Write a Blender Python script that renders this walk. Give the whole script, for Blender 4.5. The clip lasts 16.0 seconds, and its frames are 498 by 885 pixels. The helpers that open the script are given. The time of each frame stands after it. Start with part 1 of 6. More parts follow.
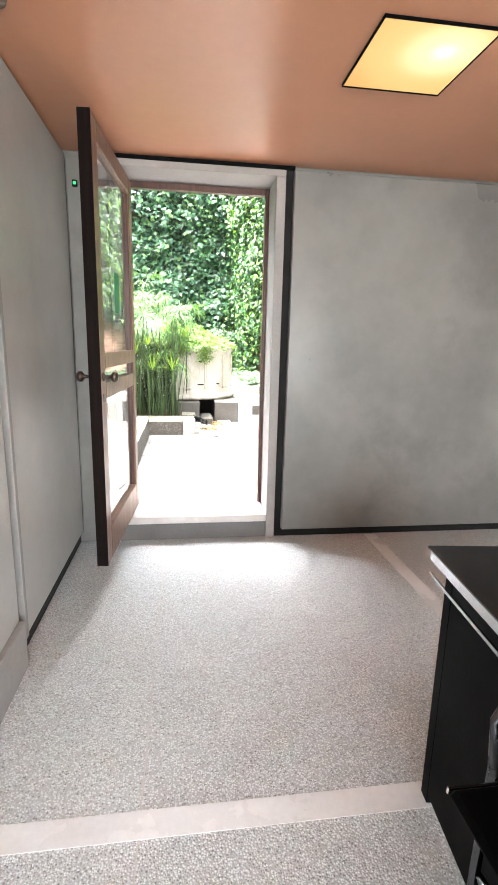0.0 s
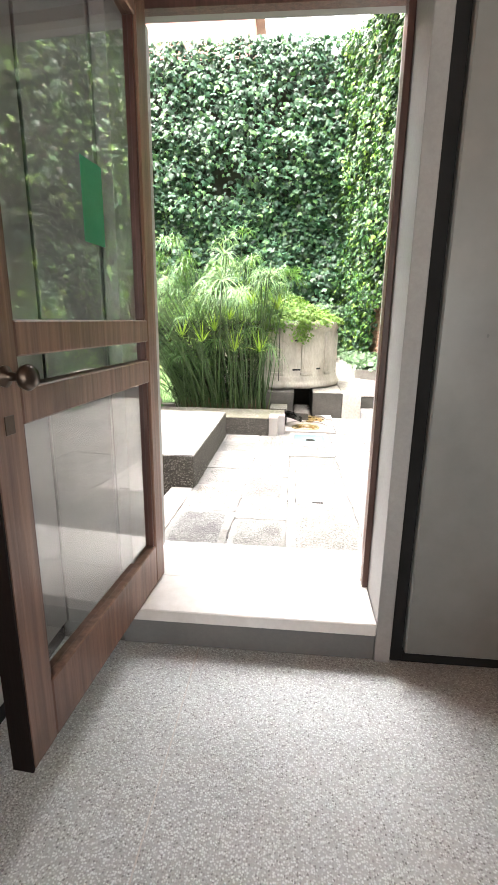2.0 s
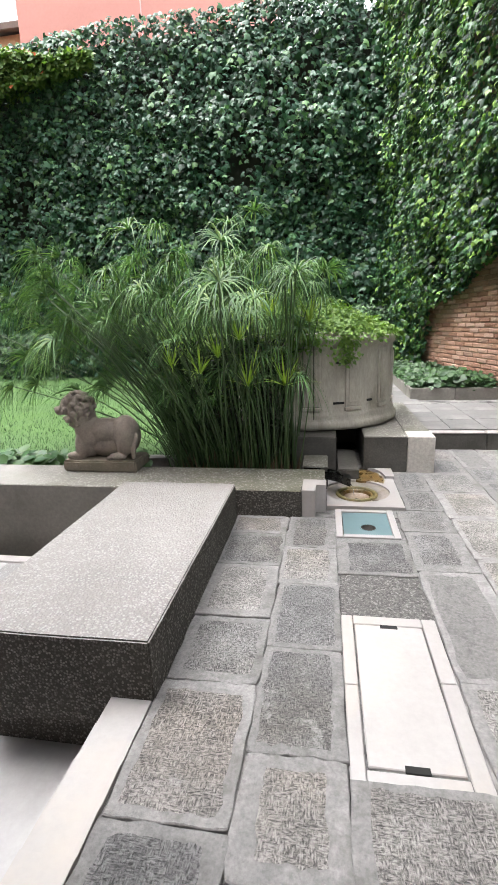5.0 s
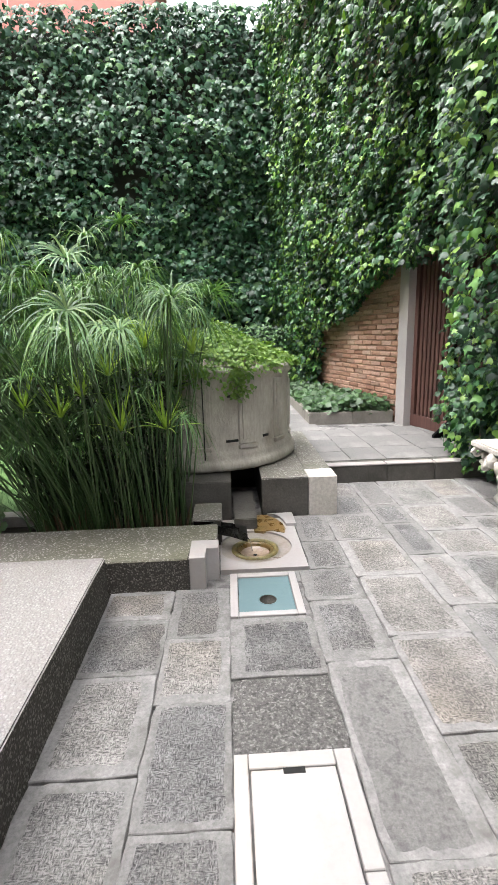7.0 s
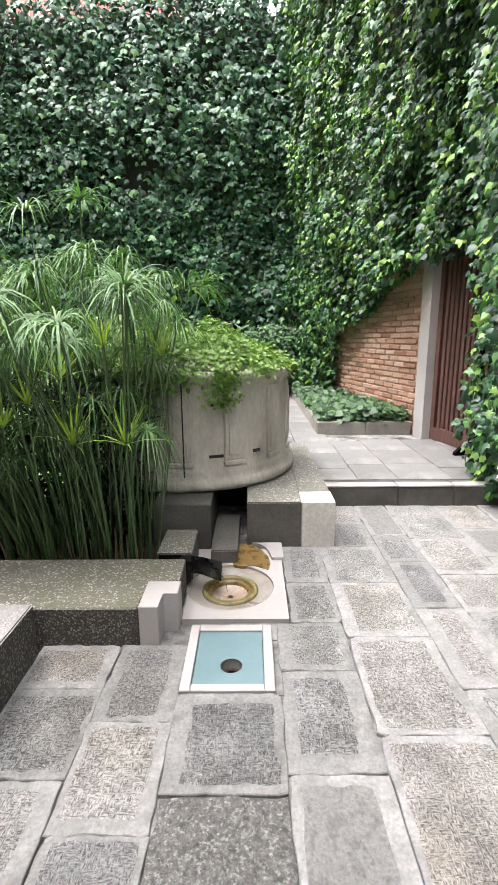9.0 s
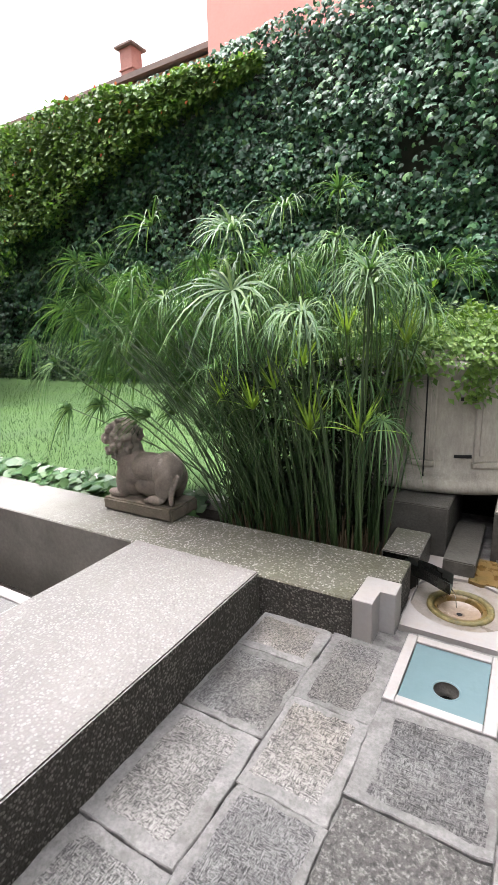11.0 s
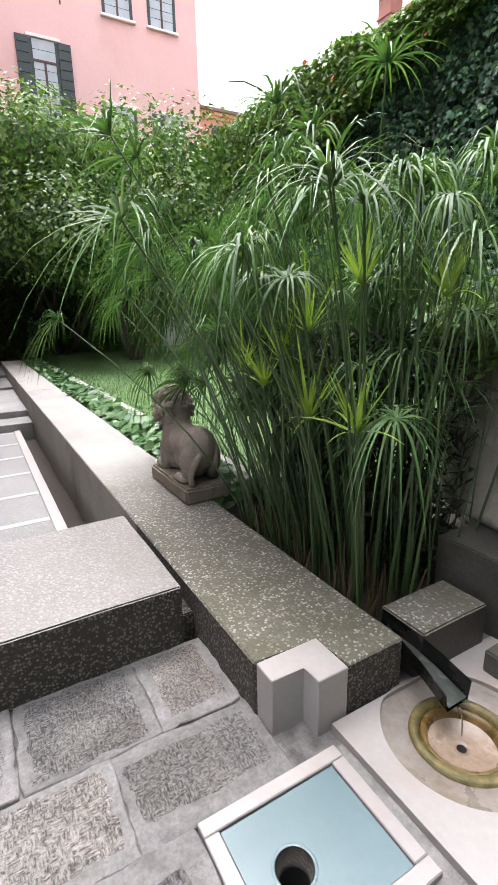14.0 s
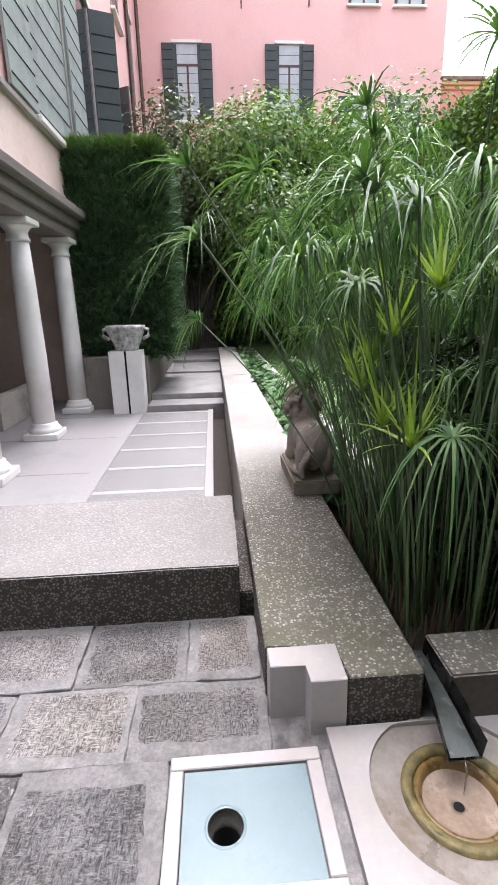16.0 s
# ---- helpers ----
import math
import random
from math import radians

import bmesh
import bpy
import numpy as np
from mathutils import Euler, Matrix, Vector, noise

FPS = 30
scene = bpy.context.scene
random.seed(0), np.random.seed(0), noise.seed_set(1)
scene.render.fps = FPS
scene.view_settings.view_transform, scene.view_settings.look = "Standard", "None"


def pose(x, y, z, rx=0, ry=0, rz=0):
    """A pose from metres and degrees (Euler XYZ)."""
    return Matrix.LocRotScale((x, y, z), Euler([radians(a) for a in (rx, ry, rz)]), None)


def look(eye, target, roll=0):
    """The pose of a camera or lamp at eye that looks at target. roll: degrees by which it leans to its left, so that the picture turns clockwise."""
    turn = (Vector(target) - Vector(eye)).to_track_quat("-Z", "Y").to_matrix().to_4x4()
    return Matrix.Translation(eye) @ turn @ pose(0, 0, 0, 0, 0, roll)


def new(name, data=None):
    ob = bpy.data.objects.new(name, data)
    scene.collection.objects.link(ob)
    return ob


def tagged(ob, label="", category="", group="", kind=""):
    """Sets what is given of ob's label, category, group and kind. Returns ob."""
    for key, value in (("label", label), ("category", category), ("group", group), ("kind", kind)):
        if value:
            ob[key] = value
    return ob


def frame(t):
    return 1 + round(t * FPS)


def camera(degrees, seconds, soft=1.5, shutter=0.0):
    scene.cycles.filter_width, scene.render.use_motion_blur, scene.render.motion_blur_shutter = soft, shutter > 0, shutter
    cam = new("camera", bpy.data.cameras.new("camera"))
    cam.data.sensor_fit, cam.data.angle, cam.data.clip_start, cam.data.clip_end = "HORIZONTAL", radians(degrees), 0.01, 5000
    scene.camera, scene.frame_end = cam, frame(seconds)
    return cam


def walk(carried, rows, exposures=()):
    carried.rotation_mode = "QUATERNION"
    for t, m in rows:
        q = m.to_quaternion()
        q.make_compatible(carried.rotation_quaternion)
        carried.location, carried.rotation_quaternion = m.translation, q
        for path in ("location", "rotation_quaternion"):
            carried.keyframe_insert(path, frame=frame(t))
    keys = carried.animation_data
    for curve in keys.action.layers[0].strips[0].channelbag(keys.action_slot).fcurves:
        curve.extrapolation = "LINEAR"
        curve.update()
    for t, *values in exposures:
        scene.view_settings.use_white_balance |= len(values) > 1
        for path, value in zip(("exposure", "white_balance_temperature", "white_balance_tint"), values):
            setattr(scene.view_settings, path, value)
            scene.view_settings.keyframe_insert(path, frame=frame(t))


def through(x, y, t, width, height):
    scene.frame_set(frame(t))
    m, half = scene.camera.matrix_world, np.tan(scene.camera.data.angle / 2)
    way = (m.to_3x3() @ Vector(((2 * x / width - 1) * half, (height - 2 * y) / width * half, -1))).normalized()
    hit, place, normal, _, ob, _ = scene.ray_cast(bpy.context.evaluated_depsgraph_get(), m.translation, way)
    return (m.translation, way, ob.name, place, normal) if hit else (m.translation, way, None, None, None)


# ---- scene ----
cam = camera(55.4, 16.0, soft=0.85)
METRES, EYE, TILT, LEAN, TURN = 6.4, 1.28, 0.0, 0.0, -7.8
ROWS = [
    (0.0, 0.0, 0.0, 0.0, 0.28, -11.89, -1.31),
    (0.5, 0.0037, 0.0551, -0.004, 7.47, -12.36, -0.95),
    (1.0, 0.006, 0.1065, -0.0108, 10.11, -13.77, -0.8),
    (1.5, -0.0006, 0.1676, -0.0074, 11.01, -14.02, -0.93),
    (2.0, 0.0001, 0.2235, -0.0088, 13.17, -14.53, -0.76),
    (2.5, -0.0106, 0.275, -0.013, 14.38, -14.23, -0.76),
    (3.0, -0.0271, 0.3256, -0.0119, 15.11, -14.42, -0.65),
    (5.5, -0.052, 0.5126, 0.0192, 16.58, -14.09, 2.18),
    (6.0, -0.045, 0.5311, 0.0275, 13.42, -13.61, 2.18),
    (6.5, -0.0473, 0.5543, 0.0283, 8.94, -13.1, 1.95),
    (7.0, -0.0448, 0.5777, 0.0253, 5.13, -12.86, 1.58),
    (7.5, -0.0307, 0.6097, 0.0252, 2.55, -12.91, 1.19),
    (8.0, -0.0196, 0.6314, 0.0228, 1.44, -12.99, 0.76),
    (8.5, -0.0184, 0.6514, 0.0238, 2.66, -12.79, 0.51),
    (9.0, -0.0157, 0.6607, 0.0237, 8.07, -12.72, 0.42),
    (9.5, -0.0116, 0.6619, 0.024, 16.59, -12.67, 0.5),
    (10.0, -0.0075, 0.6604, 0.0232, 26.08, -12.86, 0.87),
    (12.5, 0.0109, 0.7521, 0.012, 49.09, -13.67, 2.11),
    (13.0, 0.0272, 0.7937, 0.0081, 54.0, -14.03, 1.73),
    (13.5, 0.0407, 0.8298, 0.0071, 60.26, -14.55, 1.45),
    (14.0, 0.0411, 0.8671, 0.0019, 67.78, -15.16, 1.24),
    (14.5, 0.0465, 0.899, 0.0012, 76.3, -15.64, 1.14),
    (15.0, 0.0578, 0.9259, 0.0018, 83.99, -16.07, 1.09),
    (15.5, 0.0586, 0.9366, 0.0034, 89.51, -16.13, 1.04),
    (16.0, 0.0691, 0.9455, 0.0088, 93.54, -15.86, 1.27),
]
walk(cam, [(t, pose(0, 0, EYE, TILT, LEAN, TURN) @ pose(METRES * x, METRES * y, METRES * z, 90 + pitch, roll, yaw)) for t, x, y, z, yaw, pitch, roll in ROWS],
     exposures=((0.0, 5.0, 6500, 10), (1.0, 4.85, 6700, 10), (2.0, 4.1, 6800, 10), (3.0, 3.1, 6600, 10), (5.5, 2.4, 6350, 10), (7.5, 2.45, 6400, 10), (9.0, 2.68, 6400, 10), (10.0, 2.6, 6350, 11), (13.0, 2.45, 6350, 14), (15.0, 2.42, 6250, 16), (16.0, 2.45, 6200, 18)))
# ---- light ----
world = bpy.data.worlds.new("sky")
scene.world = world
world.use_nodes = True
wn = world.node_tree
sky = wn.nodes.new("ShaderNodeTexSky")
sky.sky_type = "NISHITA"
sky.sun_disc = False
sky.sun_elevation = radians(72)
sky.sun_rotation = radians(262)
sky.air_density, sky.dust_density, sky.ozone_density = 1.0, 6.0, 1.0
haze = wn.nodes.new("ShaderNodeHueSaturation")
haze.inputs["Saturation"].default_value = 0.22
wn.links.new(sky.outputs[0], haze.inputs["Color"])
wn.links.new(haze.outputs[0], wn.nodes["Background"].inputs[0])
wn.nodes["Background"].inputs[1].default_value = 0.15
sun = new("sun", bpy.data.lights.new("sun", "SUN"))
sun.data.energy, sun.data.angle, sun.data.color = 0.5, radians(60), (1.0, 0.98, 0.96)
sun.matrix_world = look((0, 0, 0), (-math.sin(radians(262)) * 0.309, -math.cos(radians(262)) * 0.309, -0.951))
# daylight from the tall window behind the visitor
day = new("window_daylight", bpy.data.lights.new("window_daylight", "AREA"))
day.data.shape, day.data.size, day.data.size_y, day.data.energy, day.data.color = "RECTANGLE", 2.9, 1.9, 7.0, (0.93, 0.98, 1.0)
day.matrix_world = look((0.9, -3.12, 1.15), (0.9, 0.4, -0.35))


# ---- materials ----
def nodes_of(name):
    m = bpy.data.materials.new(name)
    m.use_nodes = True
    return m, m.node_tree.nodes, m.node_tree.links, m.node_tree.nodes["Principled BSDF"]


def ramp(n, stops, smooth=False):
    r = n.new("ShaderNodeValToRGB")
    r.color_ramp.interpolation = "EASE" if smooth else "LINEAR"
    while len(r.color_ramp.elements) < len(stops):
        r.color_ramp.elements.new(0.5)
    for e, (p, c) in zip(r.color_ramp.elements, stops):
        e.position = p
        e.color = (*c, 1) if isinstance(c, tuple) else (c, c, c, 1)
    return r


def blend(n, l, fac, a, b, mode="MIX"):
    x = n.new("ShaderNodeMix")
    x.data_type, x.blend_type = "RGBA", mode
    for sock, v in ((x.inputs[0], fac), (x.inputs[6], a), (x.inputs[7], b)):
        if isinstance(v, (int, float)):
            sock.default_value = v
        elif isinstance(v, tuple):
            sock.default_value = (*v, 1)
        else:
            l.new(v, sock)
    return x.outputs[2]


def noise_tex(n, l, vec, scale, detail=4.0, rough=0.6):
    t = n.new("ShaderNodeTexNoise")
    t.inputs["Scale"].default_value, t.inputs["Detail"].default_value, t.inputs["Roughness"].default_value = scale, detail, rough
    l.new(vec, t.inputs["Vector"])
    return t.outputs[0]


def coords(n, l, stretch=(1, 1, 1), where="Object"):
    c = n.new("ShaderNodeTexCoord")
    mp = n.new("ShaderNodeMapping")
    mp.inputs["Scale"].default_value = stretch
    l.new(c.outputs[where], mp.inputs["Vector"])
    return mp.outputs[0]


def relief(n, l, b, height, strength, dist=0.01):
    bp = n.new("ShaderNodeBump")
    bp.inputs["Strength"].default_value, bp.inputs["Distance"].default_value = strength, dist
    l.new(height, bp.inputs["Height"])
    l.new(bp.outputs[0], b.inputs["Normal"])


def surface(name, c1, c2, big=1.2, fine=40.0, rough=0.6, bump=0.2, stain=None, stain_scale=0.6, metal=0.0,
            stretch=(1, 1, 1), vary=0.0, grain=0.25, rough_vary=0.15):
    """Two colours mixed at a large and a fine scale, with an optional stain and a variation from piece to piece."""
    m, n, l, b = nodes_of(name)
    v = coords(n, l, stretch)
    a = noise_tex(n, l, v, big, 6)
    f = noise_tex(n, l, v, fine, 5, 0.7)
    col = blend(n, l, ramp_of(n, l, a, 0.33, 0.67), c1, c2)
    g = ramp(n, [(0.3, 1 - grain), (0.7, 1 + 0 * grain)])
    l.new(f, g.inputs[0])
    col = blend(n, l, 1.0, col, g.outputs[0], "MULTIPLY")
    if stain:
        s = noise_tex(n, l, v, stain_scale, 8, 0.65)
        col = blend(n, l, ramp_of(n, l, s, 0.52, 0.72), col, stain)
    if vary:
        oi = n.new("ShaderNodeObjectInfo")
        r = ramp(n, [(0.0, 1 - vary), (1.0, 1.0)])
        l.new(oi.outputs["Random"], r.inputs[0])
        col = blend(n, l, 1.0, col, r.outputs[0], "MULTIPLY")
    l.new(col, b.inputs["Base Color"])
    rr = ramp(n, [(0.3, max(0.03, rough - rough_vary)), (0.7, min(1.0, rough + rough_vary))])
    l.new(a, rr.inputs[0])
    l.new(rr.outputs[0], b.inputs["Roughness"])
    b.inputs["Metallic"].default_value = metal
    if bump:
        relief(n, l, b, f, bump)
    return m


def ramp_of(n, l, src, lo, hi):
    r = ramp(n, [(lo, 0.0), (hi, 1.0)])
    l.new(src, r.inputs[0])
    return r.outputs[0]


def pebbled(name, matrix, stones, scale, amount=0.5, rough=0.6, bump=0.5, moss=None, big=1.0, dirt=None, fade=None):
    """Aggregate: pale and dark stones in a cement matrix."""
    m, n, l, b = nodes_of(name)
    v = coords(n, l)
    warp = n.new("ShaderNodeVectorMath")
    warp.operation = "MULTIPLY_ADD"
    nz = n.new("ShaderNodeTexNoise")
    nz.inputs["Scale"].default_value = scale * 1.5
    l.new(v, nz.inputs["Vector"])
    l.new(nz.outputs[1], warp.inputs[0])
    warp.inputs[1].default_value = (0.5 / scale,) * 3
    l.new(v, warp.inputs[2])
    vo = n.new("ShaderNodeTexVoronoi")
    vo.inputs["Scale"].default_value = scale
    l.new(warp.outputs[0], vo.inputs["Vector"])
    hs = n.new("ShaderNodeSeparateColor")
    l.new(vo.outputs["Color"], hs.inputs[0])
    tone = ramp(n, [(0.0, stones[0]), (0.45, stones[1]), (1.0, stones[2])])
    l.new(hs.outputs[0], tone.inputs[0])
    edge = ramp_of(n, l, vo.outputs["Distance"], 0.40, 0.56)
    some = ramp_of(n, l, hs.outputs[1], amount, amount + 0.05)
    mask = blend(n, l, 1.0, edge, some, "LIGHTEN")
    big_n = noise_tex(n, l, v, big, 6)
    mat_col = blend(n, l, ramp_of(n, l, big_n, 0.3, 0.7), matrix, tuple(c * 0.72 for c in matrix))
    col = blend(n, l, mask, tone.outputs[0], mat_col)
    if moss:
        mo = noise_tex(n, l, v, 1.7, 7, 0.7)
        col = blend(n, l, ramp_of(n, l, mo, 0.45, 0.75), col, moss)
    if dirt:
        di = noise_tex(n, l, v, 3.1, 7, 0.7)
        col = blend(n, l, ramp_of(n, l, di, 0.5, 0.8), col, dirt)
    if fade:
        sx = n.new("ShaderNodeSeparateXYZ")
        l.new(v, sx.inputs[0])
        ad = n.new("ShaderNodeMath")
        ad.operation = "ADD"
        l.new(sx.outputs[0], ad.inputs[0])
        l.new(noise_tex(n, l, v, 2.6, 6, 0.7), ad.inputs[1])
        mr = n.new("ShaderNodeMapRange")
        mr.inputs[1].default_value, mr.inputs[2].default_value = fade[0], fade[1]
        l.new(ad.outputs[0], mr.inputs[0])
        col = blend(n, l, mr.outputs[0], blend(n, l, ramp_of(n, l, big_n, 0.35, 0.65), fade[2], fade[3]), col)
    l.new(col, b.inputs["Base Color"])
    b.inputs["Roughness"].default_value = rough
    relief(n, l, b, vo.outputs["Distance"], bump, -0.004)
    return m


def tooled_stone(name, c1, c2, rough=0.75):
    """Grey trachyte dressed with short crossing chisel strokes."""
    m, n, l, b = nodes_of(name)
    oi = n.new("ShaderNodeObjectInfo")
    tc = n.new("ShaderNodeTexCoord")
    off = n.new("ShaderNodeVectorMath")
    off.operation = "MULTIPLY_ADD"
    l.new(oi.outputs["Random"], off.inputs[0])
    off.inputs[1].default_value = (37, 19, 11)
    l.new(tc.outputs["Object"], off.inputs[2])

    def strokes(sx, sy):
        mp = n.new("ShaderNodeMapping")
        mp.inputs["Scale"].default_value = (sx, sy, 1)
        l.new(off.outputs[0], mp.inputs["Vector"])
        return noise_tex(n, l, mp.outputs[0], 1.0, 3, 0.6)
    s1, s2 = strokes(66, 215), strokes(215, 66)
    where = noise_tex(n, l, off.outputs[0], 40, 5, 0.75)
    st = blend(n, l, ramp_of(n, l, where, 0.44, 0.56), s1, s2)
    patch = noise_tex(n, l, off.outputs[0], 7, 4, 0.6)
    st = blend(n, l, 0.22, st, patch, "ADD")
    dark = ramp(n, [(0.47, 0.11), (0.60, 0.60), (0.73, 1.15)])
    l.new(st, dark.inputs[0])
    bigc = noise_tex(n, l, off.outputs[0], 5, 6, 0.65)
    col = blend(n, l, ramp_of(n, l, bigc, 0.35, 0.65), c1, c2)
    col = blend(n, l, 0.92, col, dark.outputs[0], "MULTIPLY")
    tint = ramp(n, [(0.0, (0.60, 0.60, 0.62)), (0.25, (0.80, 0.80, 0.81)), (0.5, (1.0, 0.985, 0.965)), (0.75, (1.12, 1.06, 1.03)), (1.0, (1.02, 0.99, 0.95))])
    l.new(oi.outputs["Random"], tint.inputs[0])
    col = blend(n, l, 1.0, col, tint.outputs[0], "MULTIPLY")
    geo = n.new("ShaderNodeNewGeometry")
    damp = noise_tex(n, l, geo.outputs["Position"], 1.1, 5, 0.6)
    col = blend(n, l, ramp_of(n, l, damp, 0.48, 0.70), col, blend(n, l, 1.0, col, (0.92, 0.86, 0.77), "MULTIPLY"))
    wear = noise_tex(n, l, off.outputs[0], 9, 7, 0.75)
    col = blend(n, l, ramp_of(n, l, wear, 0.60, 0.80), col, tuple(min(1, c * 1.35) for c in c2))
    l.new(col, b.inputs["Base Color"])
    b.inputs["Roughness"].default_value = rough
    relief(n, l, b, st, 1.0, 0.010)
    return m


def leaf_material(name, tones, rough=0.46, through=0.2, veins=True):
    """Leaves that differ from one to the next and let some light through."""
    m, n, l, b = nodes_of(name)
    g = n.new("ShaderNodeNewGeometry")
    r = ramp(n, [(i / (len(tones) - 1), c) for i, c in enumerate(tones)])
    l.new(g.outputs["Random Per Island"], r.inputs[0])
    v = coords(n, l)
    f = noise_tex(n, l, v, 1.3, 4)
    sh = ramp(n, [(0.3, 0.7), (0.7, 1.15)])
    l.new(f, sh.inputs[0])
    col = blend(n, l, 1.0, r.outputs[0], sh.outputs[0], "MULTIPLY")
    l.new(col, b.inputs["Base Color"])
    b.inputs["Roughness"].default_value = rough
    b.inputs["Specular IOR Level"].default_value = 0.4
    t = n.new("ShaderNodeBsdfTranslucent")
    l.new(blend(n, l, 1.0, col, (1.0, 1.15, 0.5), "MULTIPLY"), t.inputs[0])
    mx = n.new("ShaderNodeMixShader")
    mx.inputs[0].default_value = through
    l.new(b.outputs[0], mx.inputs[1])
    l.new(t.outputs[0], mx.inputs[2])
    l.new(mx.outputs[0], n["Material Output"].inputs[0])
    return m


def brick_tone(name):
    m, n, l, b = nodes_of(name)
    oi = n.new("ShaderNodeObjectInfo")
    r = ramp(n, [(0.0, (0.24, 0.12, 0.075)), (0.2, (0.36, 0.20, 0.135)), (0.5, (0.45, 0.27, 0.195)), (0.85, (0.50, 0.34, 0.265)), (1.0, (0.28, 0.17, 0.12))])
    l.new(oi.outputs["Random"], r.inputs[0])
    v = coords(n, l)
    f = noise_tex(n, l, v, 30, 6, 0.7)
    d = ramp(n, [(0.3, 0.6), (0.7, 1.0)])
    l.new(f, d.inputs[0])
    l.new(blend(n, l, 1.0, r.outputs[0], d.outputs[0], "MULTIPLY"), b.inputs["Base Color"])
    b.inputs["Roughness"].default_value = 0.9
    relief(n, l, b, f, 0.5)
    return m


def wood(name, c1, c2, rough=0.45, stretch=(30, 30, 1.2)):
    m, n, l, b = nodes_of(name)
    v = coords(n, l, stretch)
    f = noise_tex(n, l, v, 1.5, 6, 0.65)
    w = noise_tex(n, l, coords(n, l), 3.0, 3)
    col = blend(n, l, ramp_of(n, l, f, 0.35, 0.65), c1, c2)
    col = blend(n, l, ramp_of(n, l, w, 0.55, 0.8), col, tuple(c * 0.7 for c in c1))
    l.new(col, b.inputs["Base Color"])
    b.inputs["Roughness"].default_value = rough
    relief(n, l, b, f, 0.15)
    return m


def clear_glass(name, tint=(1, 1, 1), rough=0.0):
    m, n, l, b = nodes_of(name)
    b.inputs["Base Color"].default_value = (*tint, 1)
    b.inputs["Transmission Weight"].default_value = 1.0
    b.inputs["Roughness"].default_value = rough
    b.inputs["IOR"].default_value = 1.45
    return m


def plain(name, c, rough=0.5, metal=0.0):
    return surface(name, c, tuple(x * 0.85 for x in c), 3.0, 80.0, rough, 0.06, metal=metal, grain=0.12, rough_vary=0.08)


def glowing(name, c, strength, body=1.0):
    m, n, l, b = nodes_of(name)
    b.inputs["Base Color"].default_value = (*(x * body for x in c), 1)
    b.inputs["Emission Color"].default_value = (*c, 1)
    b.inputs["Emission Strength"].default_value = strength
    return m


M_TERRAZZO = pebbled("washed_terrazzo", (0.58, 0.61, 0.62), ((0.22, 0.23, 0.235), (0.72, 0.755, 0.765), (0.84, 0.885, 0.895)), 170, 1.0, 0.28, 0.8, big=0.8)
M_TERRAZZO.node_tree.nodes["Principled BSDF"].inputs["Specular IOR Level"].default_value = 0.9
M_STRIP = surface("white_marble_strip", (0.76, 0.775, 0.785), (0.84, 0.855, 0.865), 2.0, 45, 0.3, 0.03, grain=0.08)
M_SILL = surface("worn_white_sill", (0.60, 0.575, 0.555), (0.69, 0.665, 0.645), 2.0, 45, 0.45, 0.06, stain=(0.50, 0.47, 0.44), stain_scale=2.2, grain=0.08)
M_PLASTER = surface("polished_plaster", (0.165, 0.165, 0.16), (0.25, 0.25, 0.24), 1.1, 14, 0.36, 0.03, stain=(0.135, 0.135, 0.13), stain_scale=0.9, grain=0.06, rough_vary=0.12)
# The same plaster, paler to carry the door's light on the left wall.
M_PLASTER_LIT = surface("door_lit_plaster", (0.33, 0.33, 0.32), (0.46, 0.46, 0.445), 1.3, 14, 0.34, 0.03, grain=0.06, rough_vary=0.03)
M_CEILING = surface("orange_stucco", (0.52, 0.235, 0.13), (0.58, 0.28, 0.165), 0.7, 20, 0.30, 0.015, grain=0.05, rough_vary=0.03)
M_BLACK = plain("blackened_steel", (0.002, 0.002, 0.0024), 0.5)
M_BLACK.node_tree.nodes["Principled BSDF"].inputs["Specular IOR Level"].default_value = 0.06
M_RISER = surface("dark_grey_riser", (0.11, 0.108, 0.105), (0.17, 0.168, 0.163), 2, 60, 0.5, 0.05, grain=0.12)
# Near-black colour that paints the darkness down a drain hole.
M_HOLE_SHADE = plain("hole_shade", (0.004, 0.004, 0.004), 0.9)
M_DARKGAP = plain("shadow_gap", (0.009, 0.0085, 0.008), 0.9)
M_GREYTRIM = surface("grey_stone_trim", (0.28, 0.275, 0.27), (0.36, 0.355, 0.345), 2, 60, 0.6, 0.05, grain=0.12)
M_MARBLE = surface("istrian_stone", (0.305, 0.286, 0.276), (0.375, 0.356, 0.346), 2.0, 45, 0.5, 0.06, stain=(0.37, 0.325, 0.285), stain_scale=1.7, grain=0.10, vary=0.08)
M_BASIN = surface("basin_stone", (0.285, 0.265, 0.258), (0.345, 0.325, 0.317), 2.0, 45, 0.5, 0.06, stain=(0.30, 0.255, 0.22), stain_scale=2.5, grain=0.10)
M_MARBLE_OLD = surface("weathered_istrian_stone", (0.46, 0.43, 0.38), (0.62, 0.58, 0.52), 2.5, 40, 0.75, 0.25, stain=(0.22, 0.21, 0.19), stain_scale=2.2, grain=0.3)
M_WOOD = wood("dark_red_wood", (0.05, 0.018, 0.013), (0.11, 0.044, 0.032), 0.4)
M_WOOD_PALE = wood("worn_brown_wood", (0.115, 0.058, 0.040), (0.23, 0.125, 0.086), 0.42)
# Door wood turned near-black: the edge faces away from the light.
M_WOOD_EDGE_SHADE = wood("shaded_door_edge", (0.005, 0.003, 0.0025), (0.011, 0.006, 0.005), 0.6)
M_WOOD_EDGE_SHADE.node_tree.nodes["Principled BSDF"].inputs["Specular IOR Level"].default_value = 0.08
